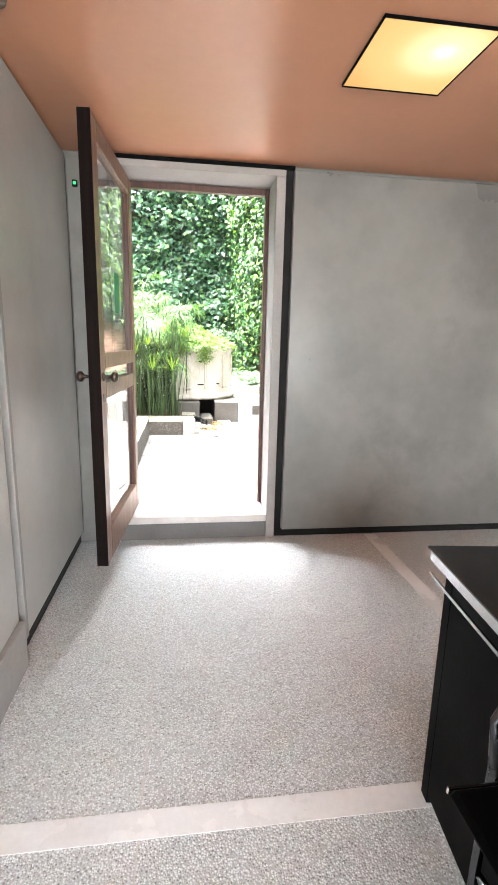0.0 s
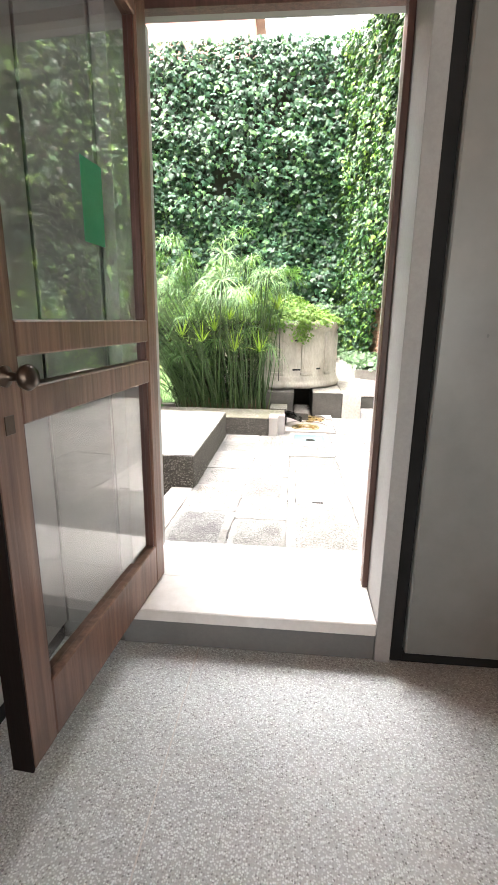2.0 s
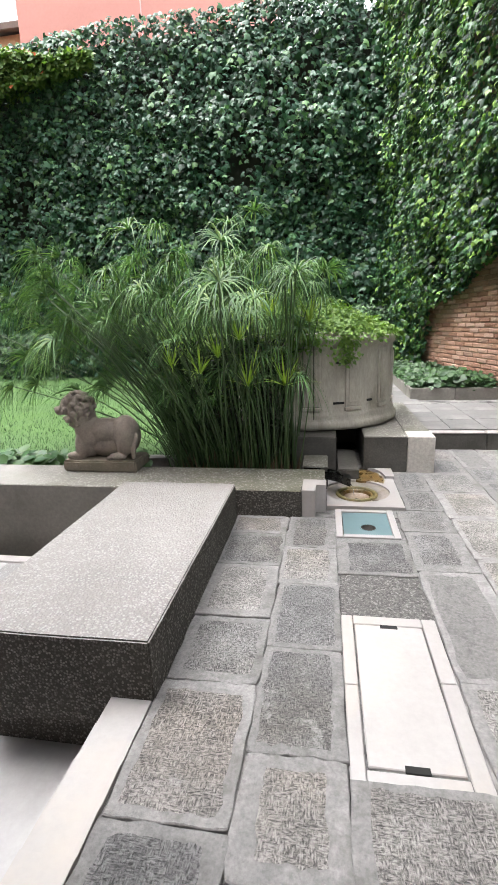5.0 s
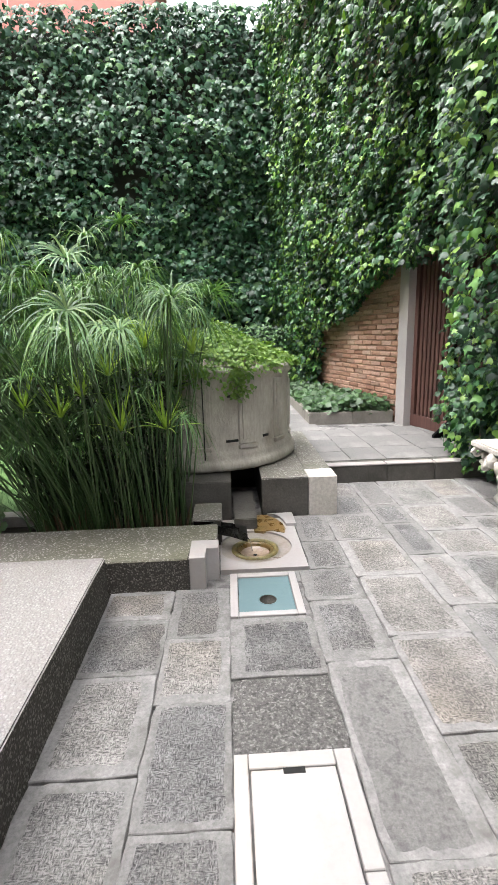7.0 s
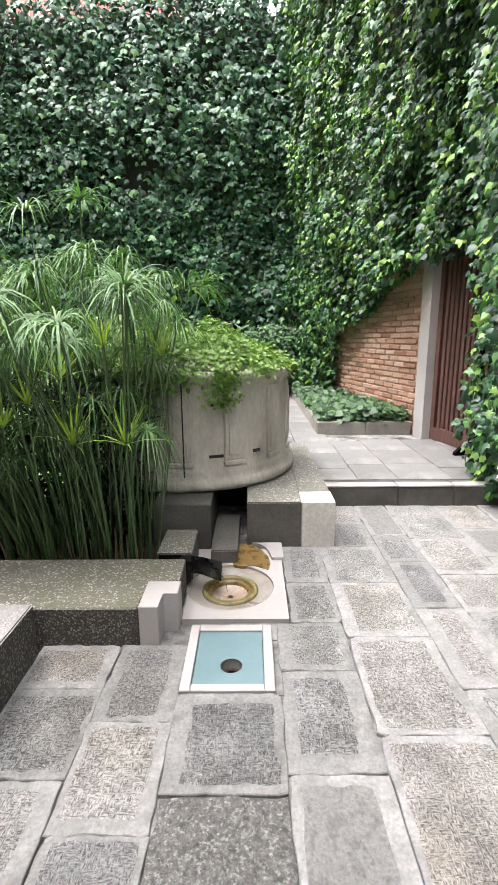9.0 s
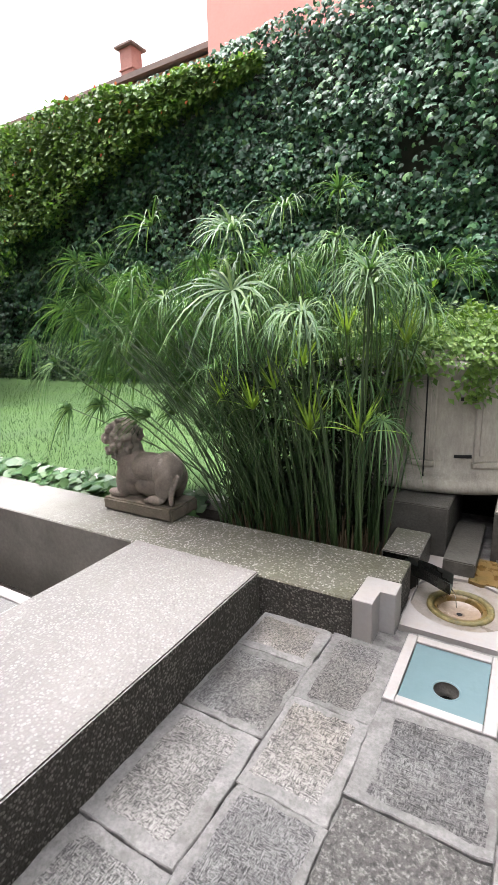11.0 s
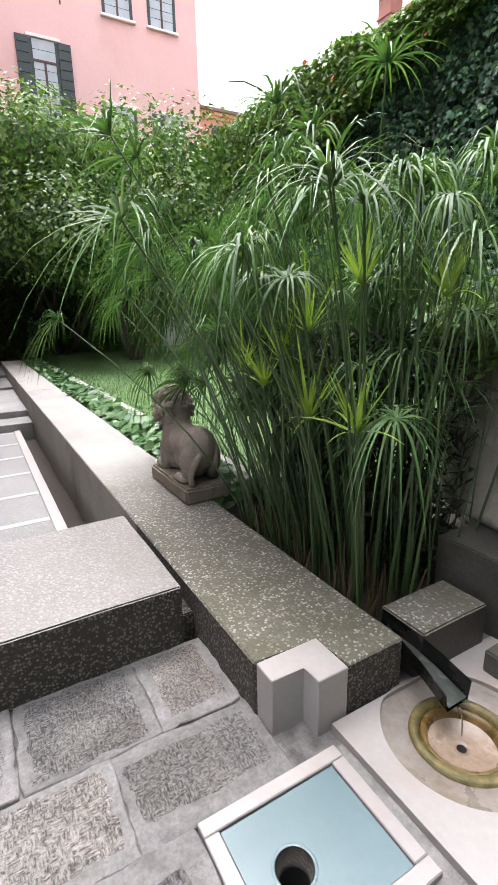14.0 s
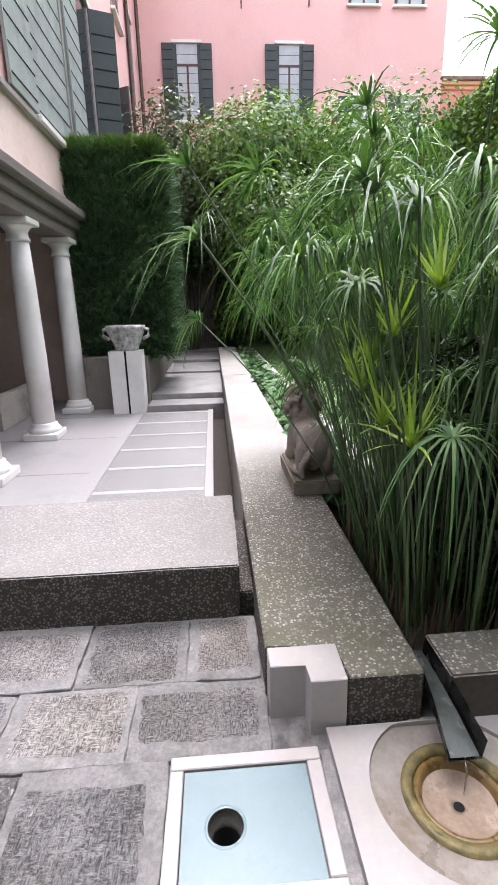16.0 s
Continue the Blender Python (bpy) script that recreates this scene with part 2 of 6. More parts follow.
M_WOOD_GATE = wood("gate_brown_wood", (0.055, 0.022, 0.018), (0.10, 0.045, 0.035), 0.6)
M_GLASS = clear_glass("window_glass")
M_CHROME = plain("chrome", (0.75, 0.75, 0.76), 0.12, 1.0)
M_BRONZE = surface("dark_bronze", (0.07, 0.05, 0.04), (0.13, 0.10, 0.08), 8, 60, 0.35, 0.05, metal=0.9)
M_TOOLED = tooled_stone("tooled_trachyte", (0.19, 0.186, 0.181), (0.29, 0.284, 0.275))
M_MARGIN = surface("paver_margin", (0.205, 0.198, 0.192), (0.315, 0.304, 0.295), 13, 75, 0.8, 0.6, stain=(0.12, 0.114, 0.106), stain_scale=8.0, vary=0.28, grain=0.42)
M_WORN = surface("worn_paver_face", (0.13, 0.125, 0.121), (0.27, 0.259, 0.25), 22, 90, 0.75, 0.9, stain=(0.10, 0.096, 0.092), stain_scale=22, vary=0.3, grain=0.5)
M_HAMMERED = surface("hammered_slab", (0.06, 0.057, 0.053), (0.21, 0.20, 0.19), 60, 150, 0.85, 1.0, stain=(0.33, 0.317, 0.305), stain_scale=80, grain=0.6)
M_JOINT = surface("mortar_joint", (0.02, 0.019, 0.018), (0.30, 0.288, 0.278), 7, 70, 0.95, 0.6)
M_TERRACE = surface("terrace_flag", (0.125, 0.12, 0.117), (0.205, 0.197, 0.191), 5, 45, 0.7, 0.4, stain=(0.24, 0.23, 0.222), stain_scale=2.0, vary=0.3)
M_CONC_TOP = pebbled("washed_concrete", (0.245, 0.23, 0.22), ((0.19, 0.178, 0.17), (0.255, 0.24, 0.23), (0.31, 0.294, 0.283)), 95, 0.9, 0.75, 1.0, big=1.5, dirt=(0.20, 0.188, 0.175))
# Same concrete far darker, so upright faces carry their shade in the colour.
M_CONC_SHADED = pebbled("washed_concrete_shaded", (0.050, 0.044, 0.036), ((0.055, 0.05, 0.042), (0.10, 0.092, 0.08), (0.20, 0.187, 0.165)), 105, 0.7, 0.85, 0.9, big=2.0)
M_CONC_MOSS = pebbled("mossy_concrete", (0.145, 0.137, 0.112), ((0.10, 0.095, 0.08), (0.22, 0.21, 0.185), (0.48, 0.46, 0.43)), 95, 0.62, 0.8, 0.7, moss=(0.078, 0.080, 0.036), big=1.2, fade=(-1.9, -0.8, (0.22, 0.21, 0.195), (0.285, 0.274, 0.257)))
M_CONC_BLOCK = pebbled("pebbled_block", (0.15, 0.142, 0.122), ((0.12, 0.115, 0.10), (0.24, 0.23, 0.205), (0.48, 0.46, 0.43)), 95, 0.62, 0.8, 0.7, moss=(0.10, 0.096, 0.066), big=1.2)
M_CONC_WALL = surface("cast_concrete", (0.20, 0.185, 0.16), (0.30, 0.28, 0.25), 1.6, 35, 0.85, 0.25, stain=(0.11, 0.10, 0.085), stain_scale=1.4)
M_CONC_PALE = surface("pale_concrete_top", (0.27, 0.257, 0.235), (0.35, 0.336, 0.313), 1.1, 45, 0.8, 0.25, stain=(0.23, 0.22, 0.175), stain_scale=1.1)
M_LOWCOURT = surface("pale_stone_floor", (0.31, 0.298, 0.295), (0.385, 0.37, 0.366), 0.9, 30, 0.45, 0.08, stain=(0.25, 0.24, 0.236), stain_scale=1.2, grain=0.12)
M_LOWGRAVEL = pebbled("ribbed_floor", (0.20, 0.194, 0.19), ((0.15, 0.145, 0.142), (0.22, 0.214, 0.21), (0.29, 0.283, 0.278)), 110, 0.6, 0.7, 0.4)
M_STEP = surface("step_stone", (0.22, 0.213, 0.207), (0.34, 0.33, 0.32), 2.5, 40, 0.7, 0.2, stain=(0.15, 0.146, 0.14), stain_scale=2.0)
M_SOIL = surface("dark_soil", (0.025, 0.02, 0.015), (0.05, 0.04, 0.03), 9, 60, 0.95, 0.8)
M_GROUND = surface("packed_earth", (0.16, 0.14, 0.11), (0.22, 0.20, 0.16), 0.5, 20, 0.95, 0.4)
M_TURF = surface("turf", (0.05, 0.12, 0.024), (0.085, 0.17, 0.04), 0.7, 120, 0.9, 0.6, grain=0.45)
M_BRICK = brick_tone("old_brick")
M_MORTAR = surface("brick_mortar", (0.32, 0.215, 0.155), (0.46, 0.33, 0.255), 2, 40, 0.95, 0.5)
# Near-black wall colour stands for the shade in gaps between the leaves.
M_IVY_GAP_SHADE = surface("wall_shade_behind_ivy", (0.012, 0.018, 0.009), (0.022, 0.026, 0.014), 1, 20, 0.95, 0.4)
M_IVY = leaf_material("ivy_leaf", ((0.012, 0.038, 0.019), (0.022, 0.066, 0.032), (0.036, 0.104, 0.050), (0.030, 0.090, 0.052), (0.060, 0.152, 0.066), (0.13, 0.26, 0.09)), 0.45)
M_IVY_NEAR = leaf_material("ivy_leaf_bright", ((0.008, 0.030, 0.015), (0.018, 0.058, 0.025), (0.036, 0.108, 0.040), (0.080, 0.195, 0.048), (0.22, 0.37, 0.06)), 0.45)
M_CREEPER = leaf_material("light_creeper_leaf", ((0.0621, 0.126, 0.0216), (0.1035, 0.189, 0.0324), (0.1518, 0.2394, 0.0432), (0.0897, 0.1638, 0.0281)), 0.55, 0.35)
M_COVER = leaf_material("ground_cover_leaf", ((0.0162, 0.045, 0.0144), (0.0315, 0.0765, 0.0234), (0.0495, 0.108, 0.0315)), 0.5, 0.2)
M_LILY = leaf_material("pond_leaf", ((0.04, 0.11, 0.04), (0.07, 0.16, 0.05), (0.11, 0.20, 0.08)), 0.4, 0.2)
M_YEW = leaf_material("yew_needles", ((0.014, 0.036, 0.016), (0.048, 0.110, 0.044), (0.115, 0.215, 0.075)), 0.6, 0.1)
M_YEW_TIP = leaf_material("yew_tips", ((0.06, 0.13, 0.03), (0.14, 0.24, 0.05)), 0.55, 0.2)
M_TREE = leaf_material("shrub_leaf", ((0.030, 0.080, 0.020), (0.056, 0.130, 0.030), (0.105, 0.20, 0.042), (0.17, 0.27, 0.055)), 0.5, 0.3)
M_HEDGE = leaf_material("hedge_top_leaf", ((0.0607, 0.1316, 0.0304), (0.1114, 0.2025, 0.0446), (0.1721, 0.2734, 0.0607), (0.081, 0.162, 0.0365)), 0.55, 0.3)
M_BLOSSOM = leaf_material("trumpet_blossom", ((0.5, 0.08, 0.03), (0.6, 0.16, 0.05)), 0.5, 0.3)
M_PAPYRUS = leaf_material("papyrus_ray", ((0.024, 0.068, 0.024), (0.046, 0.112, 0.036), (0.12, 0.23, 0.09), (0.080, 0.165, 0.042), (0.20, 0.31, 0.10)), 0.52, 0.22)
M_PAPYRUS_YOUNG = leaf_material("young_papyrus_ray", ((0.204, 0.324, 0.042), (0.3, 0.432, 0.066), (0.168, 0.288, 0.042)), 0.45, 0.35)
M_STEM = leaf_material("papyrus_stem", ((0.010, 0.024, 0.009), (0.030, 0.062, 0.020), (0.085, 0.135, 0.050), (0.11, 0.085, 0.045), (0.018, 0.040, 0.014)), 0.4, 0.03)
M_SHEATH = leaf_material("dry_sheath", ((0.05, 0.035, 0.02), (0.13, 0.095, 0.055), (0.09, 0.075, 0.035)), 0.7, 0.05)
# Papyrus leaf darkened to paint the shade between the stems.
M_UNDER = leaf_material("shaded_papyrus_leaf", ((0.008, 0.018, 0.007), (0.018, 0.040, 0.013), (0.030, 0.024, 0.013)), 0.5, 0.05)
M_BARK = surface("bark", (0.035, 0.03, 0.025), (0.07, 0.06, 0.05), 6, 50, 0.9, 0.6, stretch=(1, 1, 0.3))
M_PINK = surface("pink_render", (0.80, 0.50, 0.475), (0.84, 0.56, 0.535), 0.5, 12, 0.9, 0.1, stain=(0.70, 0.43, 0.40), stain_scale=0.35, grain=0.08)
M_PINK_PALE = surface("faded_pink_render", (0.78, 0.60, 0.54), (0.83, 0.69, 0.62), 0.9, 14, 0.9, 0.15, stain=(0.55, 0.40, 0.34), stain_scale=0.8, grain=0.12)
M_SALMON = surface("salmon_render", (0.55, 0.255, 0.21), (0.60, 0.30, 0.25), 0.5, 12, 0.9, 0.08, grain=0.08)
M_CHIMNEY = surface("chimney_brick", (0.34, 0.16, 0.125), (0.42, 0.21, 0.17), 6, 40, 0.9, 0.3, grain=0.2)
M_VASE = surface("mottled_carved_marble", (0.22, 0.225, 0.22), (0.74, 0.73, 0.71), 14, 50, 0.7, 0.4, stain=(0.16, 0.17, 0.15), stain_scale=16, grain=0.2)
M_YELLOW = surface("ochre_render", (0.62, 0.40, 0.22), (0.66, 0.45, 0.26), 0.5, 12, 0.9, 0.08)
M_ROOF = surface("roof_tile", (0.16, 0.12, 0.10), (0.24, 0.18, 0.15), 2, 25, 0.9, 0.5)
M_SHUTTER = surface("dark_green_shutter", (0.035, 0.05, 0.05), (0.06, 0.08, 0.08), 3, 40, 0.6, 0.1, grain=0.2)
M_SHUTTER_OLD = surface("faded_green_shutter", (0.26, 0.31, 0.29), (0.36, 0.41, 0.385), 4, 40, 0.75, 0.2, stain=(0.18, 0.22, 0.205), stain_scale=3)
M_PANE = plain("curtained_pane", (0.50, 0.55, 0.58), 0.12)
M_DARKPANE = plain("dark_pane", (0.035, 0.04, 0.045), 0.08)
M_BEAM = surface("weathered_beam", (0.14, 0.12, 0.105), (0.22, 0.20, 0.18), 3, 40, 0.85, 0.3, stretch=(0.3, 1, 1))
M_COLUMN = surface("column_marble", (0.78, 0.765, 0.74), (0.84, 0.825, 0.80), 2, 30, 0.5, 0.04, stain=(0.66, 0.645, 0.62), stain_scale=1.6, grain=0.04)
M_LION = surface("worn_lion_stone", (0.23, 0.195, 0.16), (0.37, 0.315, 0.27), 5, 60, 0.85, 0.5, stain=(0.12, 0.105, 0.09), stain_scale=5)
M_PLINTH = surface("plinth_stone", (0.18, 0.155, 0.115), (0.29, 0.25, 0.195), 6, 60, 0.85, 0.5, stain=(0.08, 0.075, 0.05), stain_scale=5)
M_RUST = surface("iron_stained_stone", (0.11, 0.066, 0.018), (0.21, 0.13, 0.045), 14, 60, 0.3, 0.2, stain=(0.09, 0.07, 0.018), stain_scale=9)
M_STAINED = surface("wet_stained_marble", (0.235, 0.20, 0.17), (0.31, 0.28, 0.257), 9, 70, 0.35, 0.1, stain=(0.14, 0.10, 0.06), stain_scale=6)
M_MOSSRING = surface("mossy_ring", (0.085, 0.08, 0.026), (0.25, 0.19, 0.075), 30, 90, 0.5, 0.4)
M_GREENGLASS = surface("teal_glass", (0.092, 0.145, 0.158), (0.115, 0.172, 0.186), 5, 60, 0.36, 0.02, stain=(0.062, 0.105, 0.115), stain_scale=5.0, grain=0.05, rough_vary=0.015)
M_TUB = surface("stone_tub", (0.33, 0.30, 0.25), (0.49, 0.45, 0.385), 3.4, 40, 0.85, 0.6, stain=(0.15, 0.13, 0.10), stain_scale=2.4, stretch=(1, 1, 0.45))
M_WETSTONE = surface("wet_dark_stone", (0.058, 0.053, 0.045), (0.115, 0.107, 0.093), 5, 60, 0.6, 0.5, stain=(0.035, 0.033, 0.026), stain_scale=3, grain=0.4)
M_PEWTER = surface("wet_pewter", (0.05, 0.05, 0.046), (0.13, 0.135, 0.125), 9, 60, 0.25, 0.1, metal=0.7)
M_WATER = clear_glass("water", (0.93, 0.97, 0.95), 0.02)


# ---- mesh helpers ----
def thing(name, at, label, category, group="", kind=""):
    ob = new(name)
    ob.empty_display_size = 0.1
    ob.location = at
    return tagged(ob, label, category, group, kind)


def to_mesh(name, bm, material, smooth=False):
    me = bpy.data.meshes.new(name)
    bmesh.ops.recalc_face_normals(bm, faces=bm.faces)
    bm.to_mesh(me)
    bm.free()
    for m in (material if isinstance(material, (list, tuple)) else [material]):
        me.materials.append(m)
    if smooth:
        me.polygons.foreach_set("use_smooth", [True] * len(me.polygons))
    return me


def base_of(ob):
    return ob.location + (base_of(ob.parent) if ob.parent else Vector())


def part(name, bm, material, parent, label="", smooth=False, kind=""):
    """One mesh, given in world metres, as a part of parent."""
    ob = new(name, to_mesh(name, bm, material, smooth) if isinstance(bm, bmesh.types.BMesh) else bm)
    ob.parent = parent
    ob.location = -base_of(parent)
    return tagged(ob, label, kind=kind)


def solo(name, bm, material, label, category, group="", kind="", smooth=False):
    me = to_mesh(name, bm, material, smooth) if isinstance(bm, bmesh.types.BMesh) else bm
    return tagged(new(name, me), label, category, group, kind)


def box(lo, hi, bevel=0.004, bm=None, m=None, seg=1):
    bm = bm or bmesh.new()
    b2 = bmesh.new()
    c = [(a + b) / 2 for a, b in zip(lo, hi)]
    s = [abs(b - a) for a, b in zip(lo, hi)]
    bmesh.ops.create_cube(b2, size=1.0, matrix=Matrix.Translation(c) @ Matrix.Diagonal((*s, 1)))
    if bevel:
        bmesh.ops.bevel(b2, geom=b2.edges[:], offset=min(bevel, min(s) * 0.4), segments=seg, affect="EDGES")
    if m is not None:
        bmesh.ops.transform(b2, matrix=m, verts=b2.verts)
    join(bm, b2)
    return bm


def join(bm, other):
    tmp = bpy.data.meshes.new("tmp")
    other.to_mesh(tmp)
    other.free()
    bm.from_mesh(tmp)
    bpy.data.meshes.remove(tmp)
    return bm


def rough_box(lo, hi, step=0.08, amount=0.006, bevel=0.008, seed=0.0):
    """A hewn or cast block with slightly wavy faces and worn edges."""
    bm = box(lo, hi, bevel, seg=2)
    n = [max(1, min(24, int((b - a) / step))) for a, b in zip(lo, hi)]
    for axis in range(3):
        for i in range(1, n[axis]):
            co = [0, 0, 0]
            co[axis] = lo[axis] + (hi[axis] - lo[axis]) * i / n[axis]
            no = [0, 0, 0]
            no[axis] = 1
            bmesh.ops.bisect_plane(bm, geom=bm.verts[:] + bm.edges[:] + bm.faces[:], plane_co=co, plane_no=no)
    for v in bm.verts:
        v.co += noise.noise_vector(v.co * 7 + Vector((seed, seed, seed))) * amount
    return bm


def lathe(profile, at, steps=48, bm=None, start=0.0, sweep=math.tau):
    """Turn a profile of (radius, height) round a vertical axis."""
    bm = bm or bmesh.new()
    rings = []
    closed = sweep > math.tau - 0.01
    count = steps if closed else steps + 1
    for i in range(count):
        a = start + sweep * i / steps
        rings.append([bm.verts.new((at[0] + r * math.cos(a), at[1] + r * math.sin(a), at[2] + z)) for r, z in profile])
    for i in range(steps):
        p, q = rings[i], rings[(i + 1) % count]
        for j in range(len(profile) - 1):
            bm.faces.new((p[j], q[j], q[j + 1], p[j + 1]))
    bmesh.ops.remove_doubles(bm, verts=bm.verts, dist=1e-5)
    return bm


def tube(path, radii, sides=6, bm=None):
    bm = bm or bmesh.new()
    rings = []
    for i, p in enumerate(path):
        p = Vector(p)
        d = (Vector(path[min(i + 1, len(path) - 1)]) - Vector(path[max(i - 1, 0)])).normalized()
        q = d.to_track_quat("Z", "Y")
        r = radii[i] if isinstance(radii, (list, tuple)) else radii
        rings.append([bm.verts.new(p + q @ Vector((r * math.cos(math.tau * k / sides), r * math.sin(math.tau * k / sides), 0))) for k in range(sides)])
    for a, b in zip(rings, rings[1:]):
        for k in range(sides):
            bm.faces.new((a[k], a[(k + 1) % sides], b[(k + 1) % sides], b[k]))
    bm.faces.new(rings[0][::-1])
    bm.faces.new(rings[-1])
    return bm


def prism(outline, z0, z1, bevel=0.0):
    """An upright prism over an outline of (x, y)."""
    bm = bmesh.new()
    low = [bm.verts.new((x, y, z0)) for x, y in outline]
    top = [bm.verts.new((x, y, z1)) for x, y in outline]
    bm.faces.new(low[::-1])
    bm.faces.new(top)
    for i in range(len(outline)):
        j = (i + 1) % len(outline)
        bm.faces.new((low[i], low[j], top[j], top[i]))
    if bevel:
        bmesh.ops.bevel(bm, geom=bm.edges[:], offset=bevel, segments=1, affect="EDGES")
    return bm


def mesh_from(name, verts, faces, material):
    """A mesh of equal polygons from arrays."""
    me = bpy.data.meshes.new(name)
    k = faces.shape[1]
    me.vertices.add(len(verts))
    me.vertices.foreach_set("co", verts.astype(np.float32).ravel())
    me.loops.add(faces.size)
    me.loops.foreach_set("vertex_index", faces.astype(np.int32).ravel())
    me.polygons.add(len(faces))
    me.polygons.foreach_set("loop_start", np.arange(0, faces.size, k, dtype=np.int32))
    me.polygons.foreach_set("loop_total", np.full(len(faces), k, dtype=np.int32))
    me.materials.append(material)
    me.update(calc_edges=True)
    return me


def unit(a):
    return a / np.maximum(np.linalg.norm(a, axis=1, keepdims=True), 1e-9)


IVY_LEAF = (np.array([(0, 0, 0), (-0.42, 0.10, -0.05), (-0.52, 0.48, -0.14), (-0.24, 0.55, -0.02), (0, 1.0, -0.16), (0.24, 0.55, -0.02), (0.52, 0.48, -0.14), (0.42, 0.10, -0.05), (0, 0.42, 0.06)]),
            np.array([(0, 8, 1), (1, 8, 2), (2, 8, 3), (3, 8, 4), (4, 8, 5), (5, 8, 6), (6, 8, 7), (7, 8, 0)]))
SMALL_LEAF = (np.array([(0, 0, 0), (-0.34, 0.45, 0.07), (0, 1.0, -0.10), (0.34, 0.45, 0.07)]), np.array([(0, 3, 2), (0, 2, 1)]))
ROUND_LEAF = (np.array([(0, 0, 0), (-0.45, 0.25, 0.05), (-0.42, 0.72, 0.04), (0, 1.0, -0.05), (0.42, 0.72, 0.04), (0.45, 0.25, 0.05)]), np.array([(0, 5, 4), (0, 4, 3), (0, 3, 2), (0, 2, 1)]))
NEEDLE_SPRAY = (np.array([(-0.035, 0, 0), (0.035, 0, 0), (0.0, 1.0, 0.0), (-0.02, 0.15, 0), (0.02, 0.22, 0), (-0.22, 0.72, 0.06), (0.02, 0.15, 0), (-0.02, 0.22, 0), (0.22, 0.72, 0.06), (-0.02, 0.4, 0), (0.03, 0.45, 0), (-0.12, 0.92, -0.08), (0.02, 0.4, 0), (-0.03, 0.45, 0), (0.12, 0.92, -0.08)]),
                np.array([(0, 1, 2), (3, 4, 5), (6, 8, 7), (9, 10, 11), (12, 14, 13)]))


def leaves(name, at, out, tip, size, template, material, rng, twist=0.5):
    """Many leaves in one mesh: where they sit, which way they face, which way they point, how large they are."""
    tv, tf = template
    out = unit(out + rng.normal(0, twist, out.shape) * 0.6)
    tip = tip + rng.normal(0, twist, tip.shape)
    tip = unit(tip - out * np.sum(tip * out, axis=1, keepdims=True))
    side = np.cross(tip, out)
    w = tv[None, :, :] * size[:, None, None]
    v = at[:, None, :] + w[..., 0:1] * side[:, None, :] + w[..., 1:2] * tip[:, None, :] + w[..., 2:3] * out[:, None, :]
    f = (tf[None] + (np.arange(len(at)) * len(tv))[:, None, None]).reshape(-1, tf.shape[1])
    return mesh_from(name, v.reshape(-1, 3), f, material)


def waves(p, scales, rng):
    """Smooth random bumps over points, about -1 to 1."""
    s = np.zeros(len(p))
    for k in scales:
        for _ in range(5):
            d = rng.normal(size=3)
            d *= k / np.linalg.norm(d)
            s += np.sin(p @ d + rng.uniform(0, 6.28)) / (5 * len(scales)) * 1.7
    return s


RNG = np.random.default_rng(7)


# ---- structure: the room ----
def structure(name, bm, material, label, category, smooth=False):
    return solo(name, bm, material, label, category, kind="structure", smooth=smooth)


WALL_IN, WALL_OUT, CEIL = 2.97, 3.46, 2.29
structure("floor", box((-2.6, -3.2, -0.12), (4.2, 2.97, 0.0), 0), M_TERRAZZO, "grey washed terrazzo floor of the room", "floor")
structure("ceiling", box((-2.6, -3.2, CEIL), (4.2, WALL_OUT, CEIL + 0.25), 0), M_CEILING, "glossy orange stucco ceiling", "ceiling")
# the wall with the garden door, cut through by the opening
north = thing("wall_north", (0.6, 3.2, 0), "pale plastered wall round the garden door", "wall", kind="structure")
part("masonry", box((0.60, WALL_IN + 0.02, -0.12), (4.2, WALL_OUT, CEIL), 0), M_PLASTER, north)
part("masonry", box((-2.6, WALL_IN + 0.02, -0.12), (-0.42, WALL_OUT, CEIL), 0), M_PLASTER, north)
part("lintel", box((-0.42, WALL_IN + 0.02, 2.279), (0.60, WALL_OUT, CEIL), 0), M_PLASTER, north)
panel = box((0.634, WALL_IN - 0.03, 0.055), (4.15, WALL_IN + 0.018, 2.262), 0.006)
part("plaster_panel", panel, M_PLASTER, north, "pale grey polished plaster panel")
part("shadow_gap", box((0.588, WALL_IN + 0.004, 0.0), (0.634, WALL_IN + 0.02, 2.262), 0), M_DARKGAP, north)
part("skirting_recess", box((0.634, WALL_IN, 0.0), (4.15, WALL_IN + 0.02, 0.055), 0), M_DARKGAP, north)
part("plaster_panel", box((-0.646, WALL_IN - 0.005, 0.07), (-0.43, WALL_IN + 0.018, 2.262), 0.004), M_PLASTER, north)
part("dark_strip", box((-0.42, WALL_IN - 0.012, 2.266), (0.64, WALL_IN + 0.02, CEIL - 0.004), 0.002), M_BLACK, north)
structure("wall_east", box((4.2, -3.2, -0.12), (4.4, WALL_OUT, CEIL + 0.25), 0), M_PLASTER, "pale plastered side wall", "wall")
south = thing("wall_south", (0.9, -3.3, 0), "pale plastered rear wall with a wide window opening", "wall", kind="structure")
for lo, hi in (((-2.6, -0.12), (-0.6, CEIL + 0.25)), ((2.4, -0.12), (4.4, CEIL + 0.25)), ((-0.6, -0.12), (2.4, 0.15)), ((-0.6, 2.15), (2.4, CEIL + 0.25))):
    part("masonry", box((lo[0], -3.4, lo[1]), (hi[0], -3.2, hi[1]), 0), M_PLASTER, south)
structure("wall_west", box((-2.8, -3.4, -0.12), (-2.6, WALL_OUT, CEIL + 0.25), 0), M_PLASTER, "pale plastered side wall", "wall")
